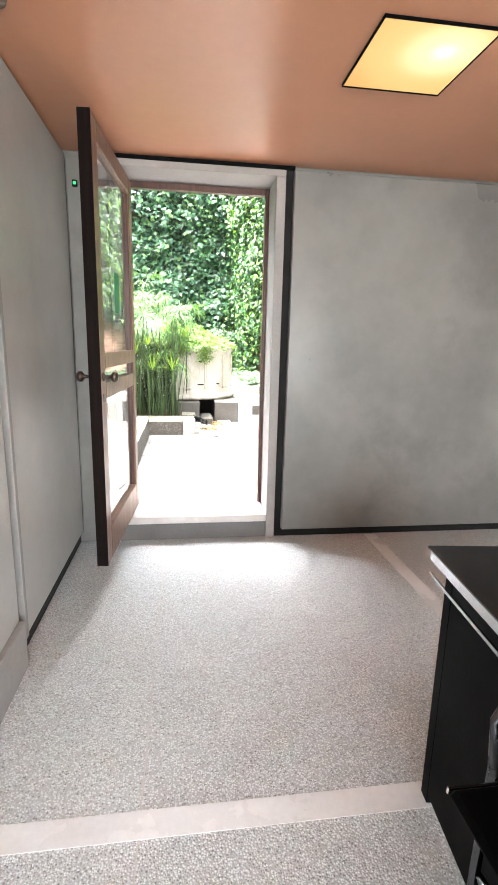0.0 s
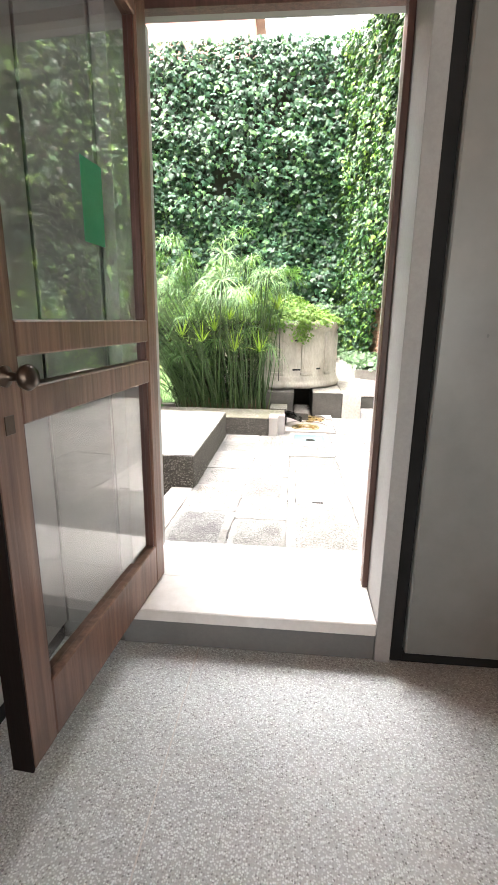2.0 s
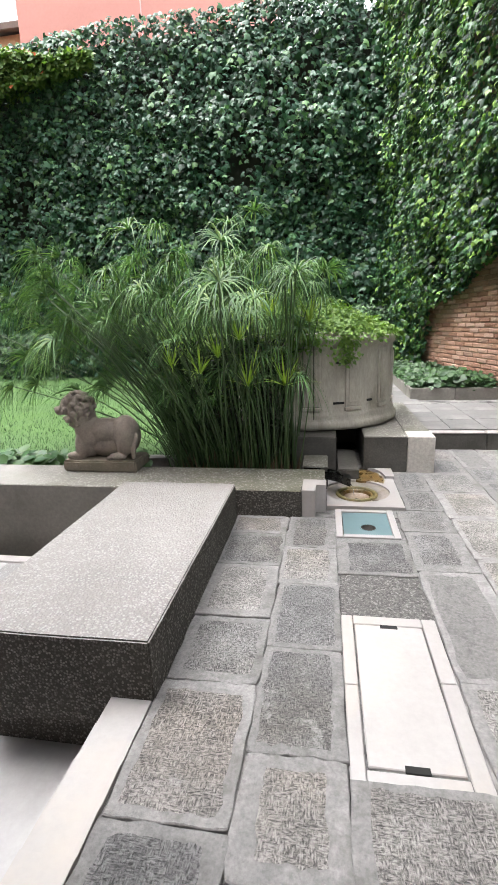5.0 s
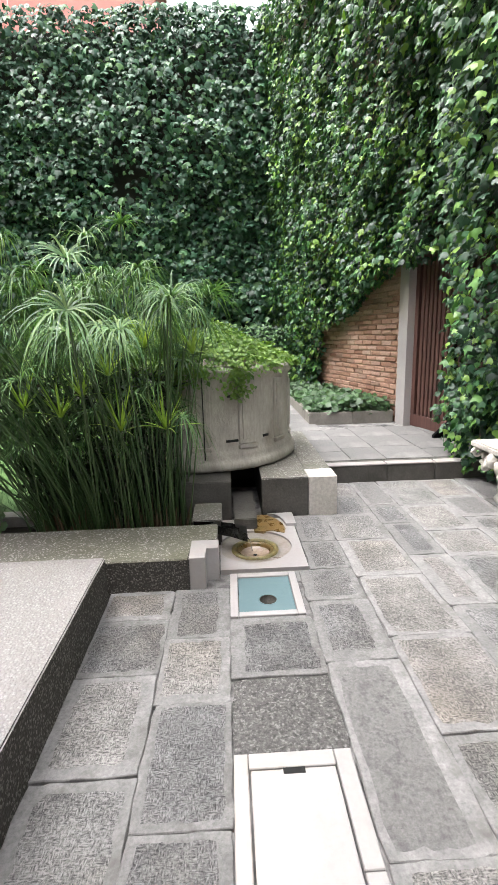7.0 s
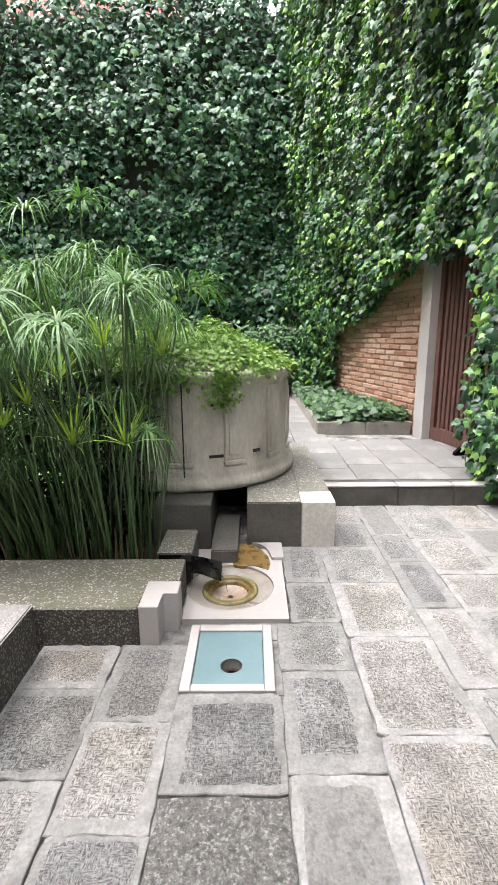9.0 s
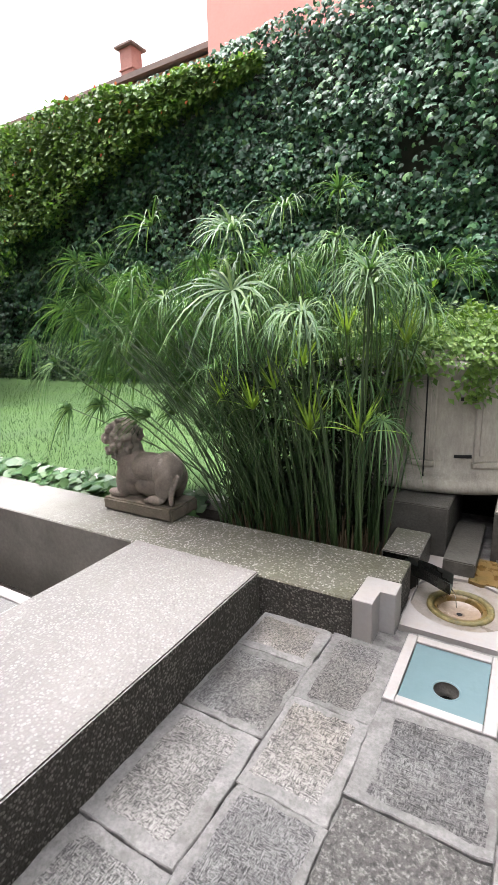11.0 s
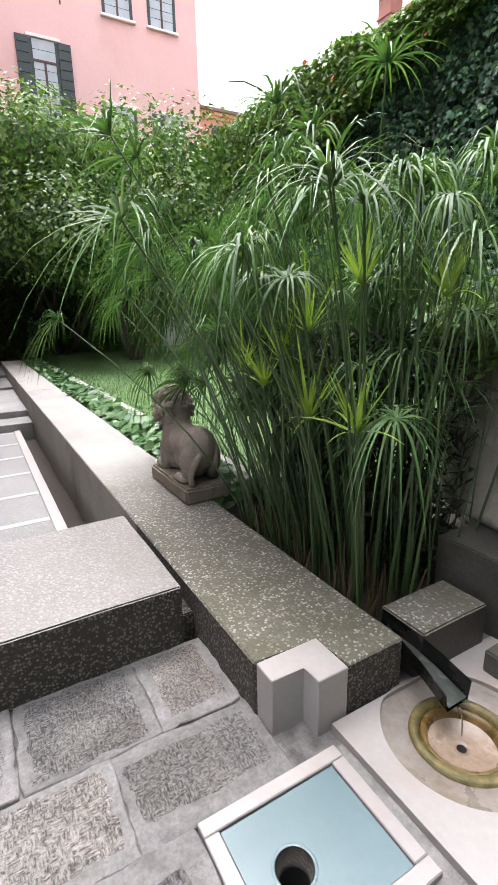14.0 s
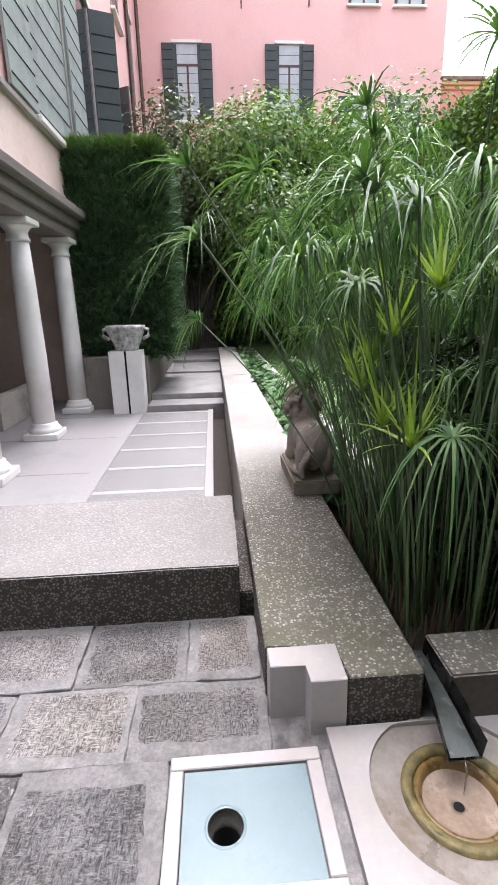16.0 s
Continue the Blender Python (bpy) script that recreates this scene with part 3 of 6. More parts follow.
# wall panels beside the door
west = thing("wall_panel", (-0.7, 2.4, 0), "pale grey polished plaster wall panel on a dark recessed base", "wall panel", kind="structure")
part("plaster_face", box((-0.78, 1.86, 0.075), (-0.65, 2.965, 2.268), 0.006), M_PLASTER_LIT, west)
part("metal_edge", box((-0.80, 1.83, 0.075), (-0.644, 1.859, 2.268), 0.002), M_GREYTRIM, west)
part("recessed_base", box((-0.78, 1.86, 0.0), (-0.668, 2.965, 0.074), 0), M_DARKGAP, west)
part("dark_slot", box((-0.80, 1.765, 0.0), (-0.70, 1.829, 2.285), 0), M_DARKGAP, west)
part("top_gap", box((-0.78, 1.86, 2.269), (-0.67, 2.965, 2.287), 0), M_DARKGAP, west)
near = thing("partition", (-0.9, 0.5, 0), "pale plastered partition on a grey stone foot", "partition", kind="structure")
part("plaster_face", box((-0.86, -1.5, 0.20), (-0.64, 1.755, 2.285), 0.008), M_PLASTER_LIT, near)
part("stone_foot", box((-0.86, -1.5, 0.0), (-0.622, 1.765, 0.198), 0.004), M_GREYTRIM, near)
part("dark_edge", box((-0.70, 1.756, 0.20), (-0.655, 1.764, 2.285), 0), M_BLACK, near)
# threshold strip and floor joints
structure("threshold_strip", box((-0.62, 1.025, 0.0), (2.6, 1.105, 0.0012), 0), M_STRIP, "white marble strip set flush in the terrazzo", "floor strip")
structure("threshold_strip", box((1.22, 1.11, 0.0), (1.30, 2.95, 0.0012), 0), M_STRIP, "pale stone strip set flush in the terrazzo", "floor strip")
for x in (-0.13,):
    structure("floor_joint", box((x, -1.0, 0.0), (x + 0.004, 2.96, 0.0008), 0), M_SILL, "thin joint in the terrazzo floor", "floor joint")

# door surround: stone jambs, sill, timber frame
sill = thing("door_sill", (0.08, 3.2, 0.0), "white stone door sill of two slabs above a grey riser", "door sill", kind="structure")
part("riser", box((-0.42, WALL_IN - 0.005, 0.0), (0.53, WALL_IN + 0.3, 0.118), 0.002), M_RISER, sill, "dark grey riser")
part("inner_slab", box((-0.415, WALL_IN - 0.03, 0.118), (0.528, 3.193, 0.166), 0.004), M_SILL, sill)
part("outer_slab", box((-0.44, 3.195, 0.04), (0.60, 3.515, 0.164), 0.004), M_SILL, sill)
part("jamb", box((0.531, WALL_IN - 0.015, 0.0), (0.587, 3.22, 2.225), 0.002), M_GREYTRIM, sill, "grey stone door jamb")
part("jamb", box((-0.418, WALL_IN - 0.010, 0.168), (-0.372, 3.22, 2.225), 0.002), M_GREYTRIM, sill)
part("head", box((-0.418, WALL_IN - 0.015, 2.226), (0.587, 3.22, 2.262), 0.002), M_MARBLE, sill)
part("outer_reveal", box((0.545, 3.222, 0.166), (0.60, WALL_OUT + 0.03, 2.278), 0.003), M_MARBLE, sill)
part("outer_reveal", box((-0.42, 3.222, 0.166), (-0.395, WALL_OUT + 0.03, 2.278), 0.003), M_MARBLE, sill)
dframe = thing("door_frame", (0.07, 3.24, 0.166), "dark red-brown wooden door frame", "door frame", kind="structure")
part("post", box((0.507, 3.19, 0.167), (0.53, 3.245, 2.224), 0.002), M_WOOD, dframe)
part("post", box((-0.392, 3.225, 0.167), (-0.372, 3.285, 2.224), 0.002), M_WOOD, dframe)
part("rail", box((-0.372, 3.20, 2.186), (0.507, 3.245, 2.224), 0.002), M_WOOD, dframe)


def garden_door():
    """An open glazed door, built closed along +x from its hinge and then swung inwards."""
    d = thing("door_1", (-0.372, 3.2, 0.172), "open glazed door of worn brown wood with two bars", "door", kind="structure")
    swing = pose(-0.372, 3.20, 0.172, 0, 0, -94)
    w, h, t = 0.93, 2.04, 0.052

    def piece(name, x0, x1, z0, z1, mat=M_WOOD_PALE, y0=0.0, y1=t, bev=0.004, label="", par=d):
        return part(name, box((x0, y0, z0), (x1, y1, z1), bev, m=swing), mat, par, label)
    piece("stile", 0.0, 0.085, 0, h)
    lock = piece("stile", w - 0.10, w, 0, h)
    piece("edge_strip", w + 0.0005, w + 0.008, 0.0, h, M_WOOD_EDGE_SHADE, -0.001, t + 0.001, 0.001, "door edge, coloured dark for its shade")
    piece("rail", 0.085, w - 0.10, 0, 0.17)
    piece("rail", 0.085, w - 0.10, h - 0.09, h)
    piece("bar", 0.085, w - 0.10, 0.825, 0.905)
    piece("bar", 0.085, w - 0.10, 0.970, 1.045)
    for z0, z1 in ((0.165, 0.83), (0.90, 0.975), (1.04, h - 0.085)):
        g = piece("pane", 0.080, w - 0.095, z0, z1, M_GLASS, t / 2 - 0.003, t / 2 + 0.003, 0)
        g.visible_shadow = False
    for z0, z1 in ((0.17, 0.825), (0.905, 0.970), (1.045, h - 0.09)):
        piece("bead", w - 0.112, w - 0.10, z0, z1, M_WOOD, 0.008, t - 0.008, 0.002)
        piece("bead", 0.085, 0.097, z0, z1, M_WOOD, 0.008, t - 0.008, 0.002)
    for side in (-1, 1):
        bm = lathe([(0.0, 0.0), (0.022, 0.0), (0.022, 0.006), (0.009, 0.012), (0.009, 0.034), (0.024, 0.044), (0.027, 0.056), (0.018, 0.068), (0.0, 0.070)], (0, 0, 0), 20)
        y = t if side > 0 else 0.0
        bmesh.ops.transform(bm, matrix=swing @ pose(w - 0.05, y, 0.935, -90 * side, 0, 0), verts=bm.verts)
        part("knob", bm, M_BRONZE, lock, "dark bronze knob", True)
    piece("keyhole_plate", w - 0.065, w - 0.035, 0.815, 0.855, M_BRONZE, t, t + 0.003, 0.001, par=lock)
    bm = box((0.34, t / 2 + 0.0032, 1.25), (0.46, t / 2 + 0.0042, 1.46), 0, m=swing)
    part("green_sticker", bm, plain("green_film", (0.02, 0.28, 0.14), 0.4), d, "green exit sign sticker")
    return d


garden_door()

# ---- structure: the court ----
structure("ground", box((-400, -400, -0.9), (400, 400, -0.45), 0), M_GROUND, "bare ground under the court and the houses", "ground")


def slope(y):
    """The paving falls gently away from the door."""
    return 0.095 + 0.05 * max(0.0, min(1.0, (4.7 - y) / 1.2))


bm = bmesh.new()
ys = [3.50, 3.9, 4.3, 4.7, 5.764, 7.06, 7.84]
rows = [[bm.verts.new((x, y, slope(y) - 0.014)) for x in (-0.46, 0.187, 0.655, 4.6)] for y in ys]
for y, a, b in zip(ys, rows, rows[1:]):
    for k in range(3):
        if not (k == 1 and 5.7 < y < 7.0):
            bm.faces.new((a[k], a[k + 1], b[k + 1], b[k]))
r = bmesh.ops.extrude_face_region(bm, geom=bm.faces[:])
bmesh.ops.translate(bm, verts=[v for v in r["geom"] if isinstance(v, bmesh.types.BMVert)], vec=(0, 0, -0.4))
pavement = structure("pavement", bm, M_JOINT, "worn grey trachyte paving with pale margins", "pavement")
terrace = structure("terrace", box((0.70, 7.815, -0.4), (4.6, 14.5, 0.238), 0), M_JOINT, "raised terrace of grey stone flags", "pavement")
low = structure("low_court", box((-16, 3.0, -0.45), (-0.46, 5.86, -0.205), 0), M_LOWCOURT, "sunken court floor of pale stone", "floor")
lawn_bed = structure("lawn", prism([(-22, 7.06), (-1.19, 7.06), (-1.19, 8.2), (-0.3, 9.2), (0.70, 9.2), (0.70, 14.55), (-22, 14.55)], -0.4, 0.17), M_TURF, "mown green lawn", "lawn")
# two dark blocks added so the void under the tub stays black
structure("void_floor", prism([(-1.18, 7.5), (0.44, 7.5), (0.44, 8.2), (-1.18, 8.2)], -0.4, 0.05), M_SOIL, "dark floor added under the stone tub as its shade", "pit")
structure("void_backing", prism([(-1.18, 8.2), (0.70, 8.2), (0.70, 9.2), (-0.3, 9.2)], -0.4, 0.39), M_SOIL, "dark block added behind the stone tub as its shade", "earth bank")
structure("water_channel_floor", box((-14, 5.86, -0.45), (-1.2, 6.06, -0.34), 0), M_SOIL, "dark wet channel at the foot of the wall", "channel")
structure("channel_edge", box((-14, 5.80, -0.205), (-1.215, 5.88, -0.188), 0.004), M_MARBLE, "white stone edge along the channel", "edging")


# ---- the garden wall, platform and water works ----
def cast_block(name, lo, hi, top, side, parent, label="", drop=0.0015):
    """A cast block with one material on its upper face and another on its sides."""
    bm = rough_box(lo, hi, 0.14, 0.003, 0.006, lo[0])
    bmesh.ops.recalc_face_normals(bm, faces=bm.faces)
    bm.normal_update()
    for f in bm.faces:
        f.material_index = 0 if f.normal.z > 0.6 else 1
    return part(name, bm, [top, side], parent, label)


gw = thing("garden_wall", (-0.6, 6.3, -0.4), "low cast concrete garden wall, mossy and pebbled near its end", "garden wall", kind="structure")
end = prism([(-6.6, 6.06), (-0.032, 6.06), (-0.032, 6.292), (0.118, 6.292), (0.118, 6.53), (-6.6, 6.53)], -0.40, 0.275, 0.007)
for cut in (-5.0, -3.4, -2.3, -1.215, -0.6):
    bmesh.ops.bisect_plane(end, geom=end.verts[:] + end.edges[:] + end.faces[:], plane_co=(cut, 0, 0), plane_no=(1, 0, 0))
end.normal_update()
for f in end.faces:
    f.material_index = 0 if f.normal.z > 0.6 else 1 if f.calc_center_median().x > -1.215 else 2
part("wall_end", end, [M_CONC_MOSS, M_CONC_SHADED, M_CONC_WALL], gw)
cast_block("wall_run", (-12.6, 6.06, -0.40), (-6.602, 6.52, 0.274), M_CONC_PALE, M_CONC_WALL, gw)
part("corner_stone", prism([(-0.03, 6.065), (0.058, 6.065), (0.058, 6.178), (0.128, 6.178), (0.128, 6.29), (-0.03, 6.29)], 0.06, 0.277, 0.003), M_MARBLE, gw, "white stone corner stepped in plan")

pf = thing("platform", (-0.83, 5.2, 0.0), "long pebbled concrete platform over the sunken court", "platform", kind="structure")
cast_block("slab", (-1.21, 4.42, -0.02), (-0.452, 6.0, 0.335), M_CONC_TOP, M_CONC_SHADED, pf)
cast_block("footing", (-1.15, 4.50, -0.40), (-0.47, 5.98, -0.022), M_CONC_SHADED, M_CONC_SHADED, pf)
cast_block("joint_block", (-1.21, 6.001, -0.40), (-0.50, 6.059, 0.18), M_CONC_SHADED, M_CONC_SHADED, pf)
bm = bmesh.new()
for i in range(7):
    y0, y1 = 3.52 + i * 0.13, 3.52 + (i + 1) * 0.13
    if i == 6:
        y1 = 4.415
    box((-0.602, y0, slope(y0) - 0.30), (-0.458, y1 + (0 if i == 6 else 0.0), slope((y0 + y1) / 2) + 0.003), 0, bm)
structure("marble_edging", bm, M_MARBLE, "white marble edging above the sunken court", "edging")

# stone cover with its frame, set in the paving
cv = thing("stone_cover", (0.38, 4.6, 0.09), "white stone inspection cover in a stone frame", "cover", kind="")
zc = lambda y: slope(y) + 0.004
part("cover_plate", box((0.243, 4.262, 0.05), (0.512, 4.925, 0.106), 0.003), M_MARBLE, cv)
for y0 in (4.255, 4.905):
    part("lifting_slot", box((0.345, y0, 0.06), (0.415, y0 + 0.024, 0.1068), 0.001), M_DARKGAP, cv)
for lo, hi in (((0.19, 4.215), (0.236, 4.58)), ((0.19, 4.583), (0.236, 4.99)), ((0.519, 4.215), (0.575, 4.62)), ((0.519, 4.623), (0.575, 4.99)), ((0.238, 4.215), (0.517, 4.255)), ((0.238, 4.932), (0.517, 4.99))):
    part("frame_stone", box((*lo, 0.03), (*hi, 0.104), 0.003), M_MARBLE, cv)

# glazed drain
dr = thing("glass_drain", (0.37, 5.97, 0.06), "teal glass drain with a round hole in a white stone frame", "drain")
for lo, hi in (((0.187, 5.765), (0.228, 6.188)), ((0.518, 5.765), (0.559, 6.188)), ((0.229, 5.765), (0.517, 5.803)), ((0.229, 6.147), (0.517, 6.188))):
    part("frame_stone", box((*lo, 0.03), (*hi, 0.106), 0.003), M_BASIN, dr)
bm = bmesh.new()
cx, cy, rr, seg = 0.383, 5.915, 0.045, 32
inner = [(cx + rr * math.cos(math.tau * i / seg), cy + rr * math.sin(math.tau * i / seg)) for i in range(seg)]
outer = []
for px, py in inner:
    dx, dy = px - cx, py - cy
    k = min((0.515 - cx) / dx if dx > 1e-6 else ((0.232 - cx) / dx if dx < -1e-6 else 99), (6.144 - cy) / dy if dy > 1e-6 else ((5.806 - cy) / dy if dy < -1e-6 else 99))
    outer.append((cx + dx * k, cy + dy * k))
for cn in ((0.232, 5.806), (0.515, 5.806), (0.515, 6.144), (0.232, 6.144)):
    i = min(range(seg), key=lambda j: (outer[j][0] - cn[0]) ** 2 + (outer[j][1] - cn[1]) ** 2)
    outer[i] = cn
vi = [bm.verts.new((*p, 0.098)) for p in inner]
vo = [bm.verts.new((*p, 0.098)) for p in outer]
for i in range(seg):
    j = (i + 1) % seg
    bm.faces.new((vi[i], vi[j], vo[j], vo[i]))
part("mortar_bed", box((0.5598, 5.77, -0.3), (0.655, 6.22, 0.080), 0), M_JOINT, dr)
part("glass_plate", bm, M_GREENGLASS, dr, "teal glass plate")
part("drain_collar", lathe([(0.0445, 0.0975), (0.0445, 0.066), (0.037, 0.063), (0.0365, 0.045)], (cx, cy, 0), 32), M_WETSTONE, dr, "grey wet drain collar", True)
part("drain_pipe", lathe([(0.0364, 0.0448), (0.036, -0.25), (0.0, -0.25)], (cx, cy, 0), 32), M_HOLE_SHADE, dr, "drain pipe, coloured black for the shade inside", True)
part("hole_rim", lathe([(0.045, 0.0985), (0.049, 0.1005), (0.053, 0.0985)], (cx, cy, 0), 32), M_GREENGLASS, dr, smooth=True)

# fountain basin: a white slab hollowed in rings
fb = thing("fountain_basin", (0.35, 6.5, 0.05), "white stone fountain basin hollowed in rings and stained rust", "fountain basin")
bx, by = 0.352, 6.535


def ringed_slab():
    bm = bmesh.new()
    seg, r = 64, 0.235
    lo, hi = (0.135, 6.225), (0.648, 6.985)
    a = [(bx + r * math.cos(math.tau * i / seg), by + r * math.sin(math.tau * i / seg)) for i in range(seg)]
    a = [(max(p[0], lo[0] + 0.004), p[1]) for p in a]
    b = []
    for px, py in a:
        dx, dy = px - bx, py - by
        k = min((hi[0] - bx) / dx if dx > 1e-6 else ((lo[0] - bx) / dx if dx < -1e-6 else 99), (hi[1] - by) / dy if dy > 1e-6 else ((lo[1] - by) / dy if dy < -1e-6 else 99))
        b.append((bx + dx * k, by + dy * k))
    for cn in ((lo[0], lo[1]), (hi[0], lo[1]), (hi[0], hi[1]), (lo[0], hi[1])):
        i = min(range(seg), key=lambda j: (b[j][0] - cn[0]) ** 2 + (b[j][1] - cn[1]) ** 2)
        b[i] = cn
    t = [bm.verts.new((*p, 0.112)) for p in a]
    o = [bm.verts.new((*p, 0.112)) for p in b]
    s = [bm.verts.new((*p, 0.03)) for p in b]
    d = [bm.verts.new((*p, 0.098)) for p in a]
    for i in range(seg):
        j = (i + 1) % seg
        bm.faces.new((t[i], t[j], o[j], o[i]))
        bm.faces.new((o[i], o[j], s[j], s[i]))
        bm.faces.new((t[j], t[i], d[i], d[j]))
    return bm


part("slab", ringed_slab(), M_BASIN, fb)
part("joint_fill", box((0.187, 6.10, 0.02), (0.655, 6.2245, 0.088), 0), M_MARGIN, fb, "grey mortar joint")
part("dish", lathe([(0.238, 0.0985), (0.19, 0.090), (0.152, 0.084), (0.15, 0.082)], (bx, by, 0), 64), M_STAINED, fb, "pale stone dish with rusty water stains", True)
part("moss_ring", lathe([(0.152, 0.080), (0.150, 0.094), (0.140, 0.097), (0.122, 0.094), (0.120, 0.080)], (bx, by, 0), 64), M_MOSSRING, fb, "green mossy ring", True)
part("rust_ring", lathe([(0.120, 0.078), (0.118, 0.084), (0.106, 0.086), (0.100, 0.074), (0.094, 0.060)], (bx, by, 0), 64), M_RUST, fb, "ochre ring", True)
part("bowl", lathe([(0.095, 0.062), (0.07, 0.050), (0.03, 0.046), (0.016, 0.046), (0.014, 0.03), (0.0, 0.03)], (bx, by, 0), 48), surface("wet_bowl", (0.30, 0.22, 0.16), (0.42, 0.33, 0.26), 12, 60, 0.2, 0.1), fb, "wet brown bowl", True)
# flat black disc drawn as the shaded mouth of the outlet
part("drain_spot", lathe([(0.0, 0.0475), (0.012, 0.0475), (0.014, 0.0465)], (bx, by, 0), 20), M_HOLE_SHADE, fb)
part("wet_bed", prism([(0.36, 6.77), (0.42, 6.75), (0.48, 6.76), (0.53, 6.73), (0.565, 6.71), (0.58, 6.78), (0.57, 6.87), (0.54, 6.95), (0.47, 7.05), (0.36, 7.05)], 0.03, 0.1145, 0.0), M_RUST, fb, "orange iron-stained stone bed")
part("back_stone", prism([(0.59, 6.83), (0.66, 6.83), (0.66, 7.04), (0.47, 7.04), (0.52, 7.02), (0.56, 6.97), (0.58, 6.9)], 0.03, 0.132, 0.002), M_MARBLE, fb)

# blocks round the spring
sp = thing("spring_blocks", (0.0, 7.1, 0.0), "dark wet stone blocks round the spring under the tub", "stone blocks", kind="structure")
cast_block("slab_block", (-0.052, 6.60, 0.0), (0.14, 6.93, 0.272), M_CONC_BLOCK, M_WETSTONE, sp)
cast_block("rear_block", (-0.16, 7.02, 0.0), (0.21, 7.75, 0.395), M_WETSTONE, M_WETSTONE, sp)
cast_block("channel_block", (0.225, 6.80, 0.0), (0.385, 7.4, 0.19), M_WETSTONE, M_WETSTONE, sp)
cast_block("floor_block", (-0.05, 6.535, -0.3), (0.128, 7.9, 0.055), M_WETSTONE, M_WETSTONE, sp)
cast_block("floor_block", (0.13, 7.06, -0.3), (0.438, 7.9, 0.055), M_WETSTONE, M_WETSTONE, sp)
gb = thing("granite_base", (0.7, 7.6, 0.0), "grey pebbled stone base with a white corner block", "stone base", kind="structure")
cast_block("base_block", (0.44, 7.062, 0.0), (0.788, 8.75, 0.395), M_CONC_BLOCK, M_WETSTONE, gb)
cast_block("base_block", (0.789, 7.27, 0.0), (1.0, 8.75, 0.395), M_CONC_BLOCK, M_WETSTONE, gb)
part("corner_stone", box((0.790, 7.055, 0.0), (1.003, 7.268, 0.398), 0.004), M_MARBLE_OLD, gb, "white weathered stone corner block")


def spout():
    s = thing("water_spout", (0.1, 6.57, 0.2), "dark pewter water spout with a splayed mouth", "water spout")
    w = (0.030, 0.032, 0.040, 0.052)
    xs = (-0.04, 0.11, 0.20, 0.305)
    zs = (0.205, 0.20, 0.182, 0.146)
    bm = bmesh.new()
    rows = []
    for x, z, h in zip(xs, zs, w):
        y = 6.565
        rows.append([bm.verts.new(p) for p in ((x, y - h * 1.1, z + 0.062), (x, y - h * 0.9, z), (x, y + h * 0.9, z), (x, y + h * 1.1, z + 0.062))])
    for a, b in zip(rows, rows[1:]):
        for k in range(3):
            bm.faces.new((a[k], a[k + 1], b[k + 1], b[k]))
    r = bmesh.ops.solidify(bm, geom=bm.faces[:], thickness=0.010)
    part("trough", bm, M_PEWTER, s)
    bm = bmesh.new()
    left = [bm.verts.new((x, 6.565 - h * 0.78, z + 0.012)) for x, z, h in zip(xs, zs, w)]
    right = [bm.verts.new((x, 6.565 + h * 0.78, z + 0.012)) for x, z, h in zip(xs, zs, w)]
    for k in range(3):
        bm.faces.new((left[k], left[k + 1], right[k + 1], right[k]))
    bmesh.ops.solidify(bm, geom=bm.faces[:], thickness=0.004)
    part("wet_bed", bm, surface("wet_lead", (0.075, 0.09, 0.08), (0.14, 0.16, 0.145), 8, 50, 0.22, 0.2), s, "grey-green wet bed of the spout")
    part("jet", tube([(0.303, 6.565, 0.158), (0.325, 6.562, 0.13), (0.335, 6.556, 0.066)], [0.0035, 0.003, 0.002], 6), M_WATER, s, "thin water jet", True)


spout()


# ---- round stone tub ----
def stone_tub():
    c = (0.0, 8.03)
    t = thing("stone_tub", (c[0], c[1], 0.395), "large round weathered stone tub with pilasters and moulded base", "stone tub")
    prof = [(0.70, 0.40), (0.795, 0.405), (0.815, 0.43), (0.805, 0.475), (0.775, 0.50), (0.785, 0.525), (0.760, 0.555), (0.752, 0.60), (0.752, 1.09), (0.762, 1.12), (0.785, 1.14), (0.80, 1.165), (0.795, 1.20), (0.76, 1.205), (0.70, 1.20), (0.69, 1.10), (0.0, 1.10)]
    bm = lathe(prof, (*c, 0), 120)
    for v in bm.verts:
        v.co += noise.noise_vector(v.co * 9) * 0.006 + noise.noise_vector(v.co * 26) * 0.003
    part("bowl", bm, M_TUB, t, smooth=True)
    for deg in (-90, -62, -34, -8, -118, -146, 176, 150, 20, 48):
        a = radians(deg)
        bm = bmesh.new()
        m = pose(c[0] + 0.752 * math.cos(a), c[1] + 0.752 * math.sin(a), 0, 0, 0, deg + 90)
        box((-0.075, -0.012, 0.60), (0.075, 0.02, 1.095), 0.006, bm, m)
        box((-0.082, -0.024, 0.565), (0.082, 0.02, 0.60), 0.006, bm, m)
        box((-0.045, -0.0205, 0.64), (0.045, 0.0, 1.05), 0.002, bm, m)
        part("pilaster", bm, M_TUB, t)
    for deg, z, w in ((-71, 0.985, 0.09), (-72, 0.635, 0.10), (-48, 0.64, 0.06)):
        a = radians(deg)
        m = pose(c[0] + 0.757 * math.cos(a), c[1] + 0.757 * math.sin(a), z, 0, 0, deg + 90)
        part("dark_slot", box((-w / 2, -0.006, -0.01), (w / 2, 0.01, 0.01), 0.002, m=m), M_DARKGAP, t)
    part("crack", box((-0.004, 7.262, 0.50), (0.004, 7.275, 1.19), 0.001, m=pose(0.02, -0.012, 0)), M_DARKGAP, t)
    part("soil", lathe([(0.0, 1.14), (0.69, 1.12)], (*c, 0), 40), M_SOIL, t)


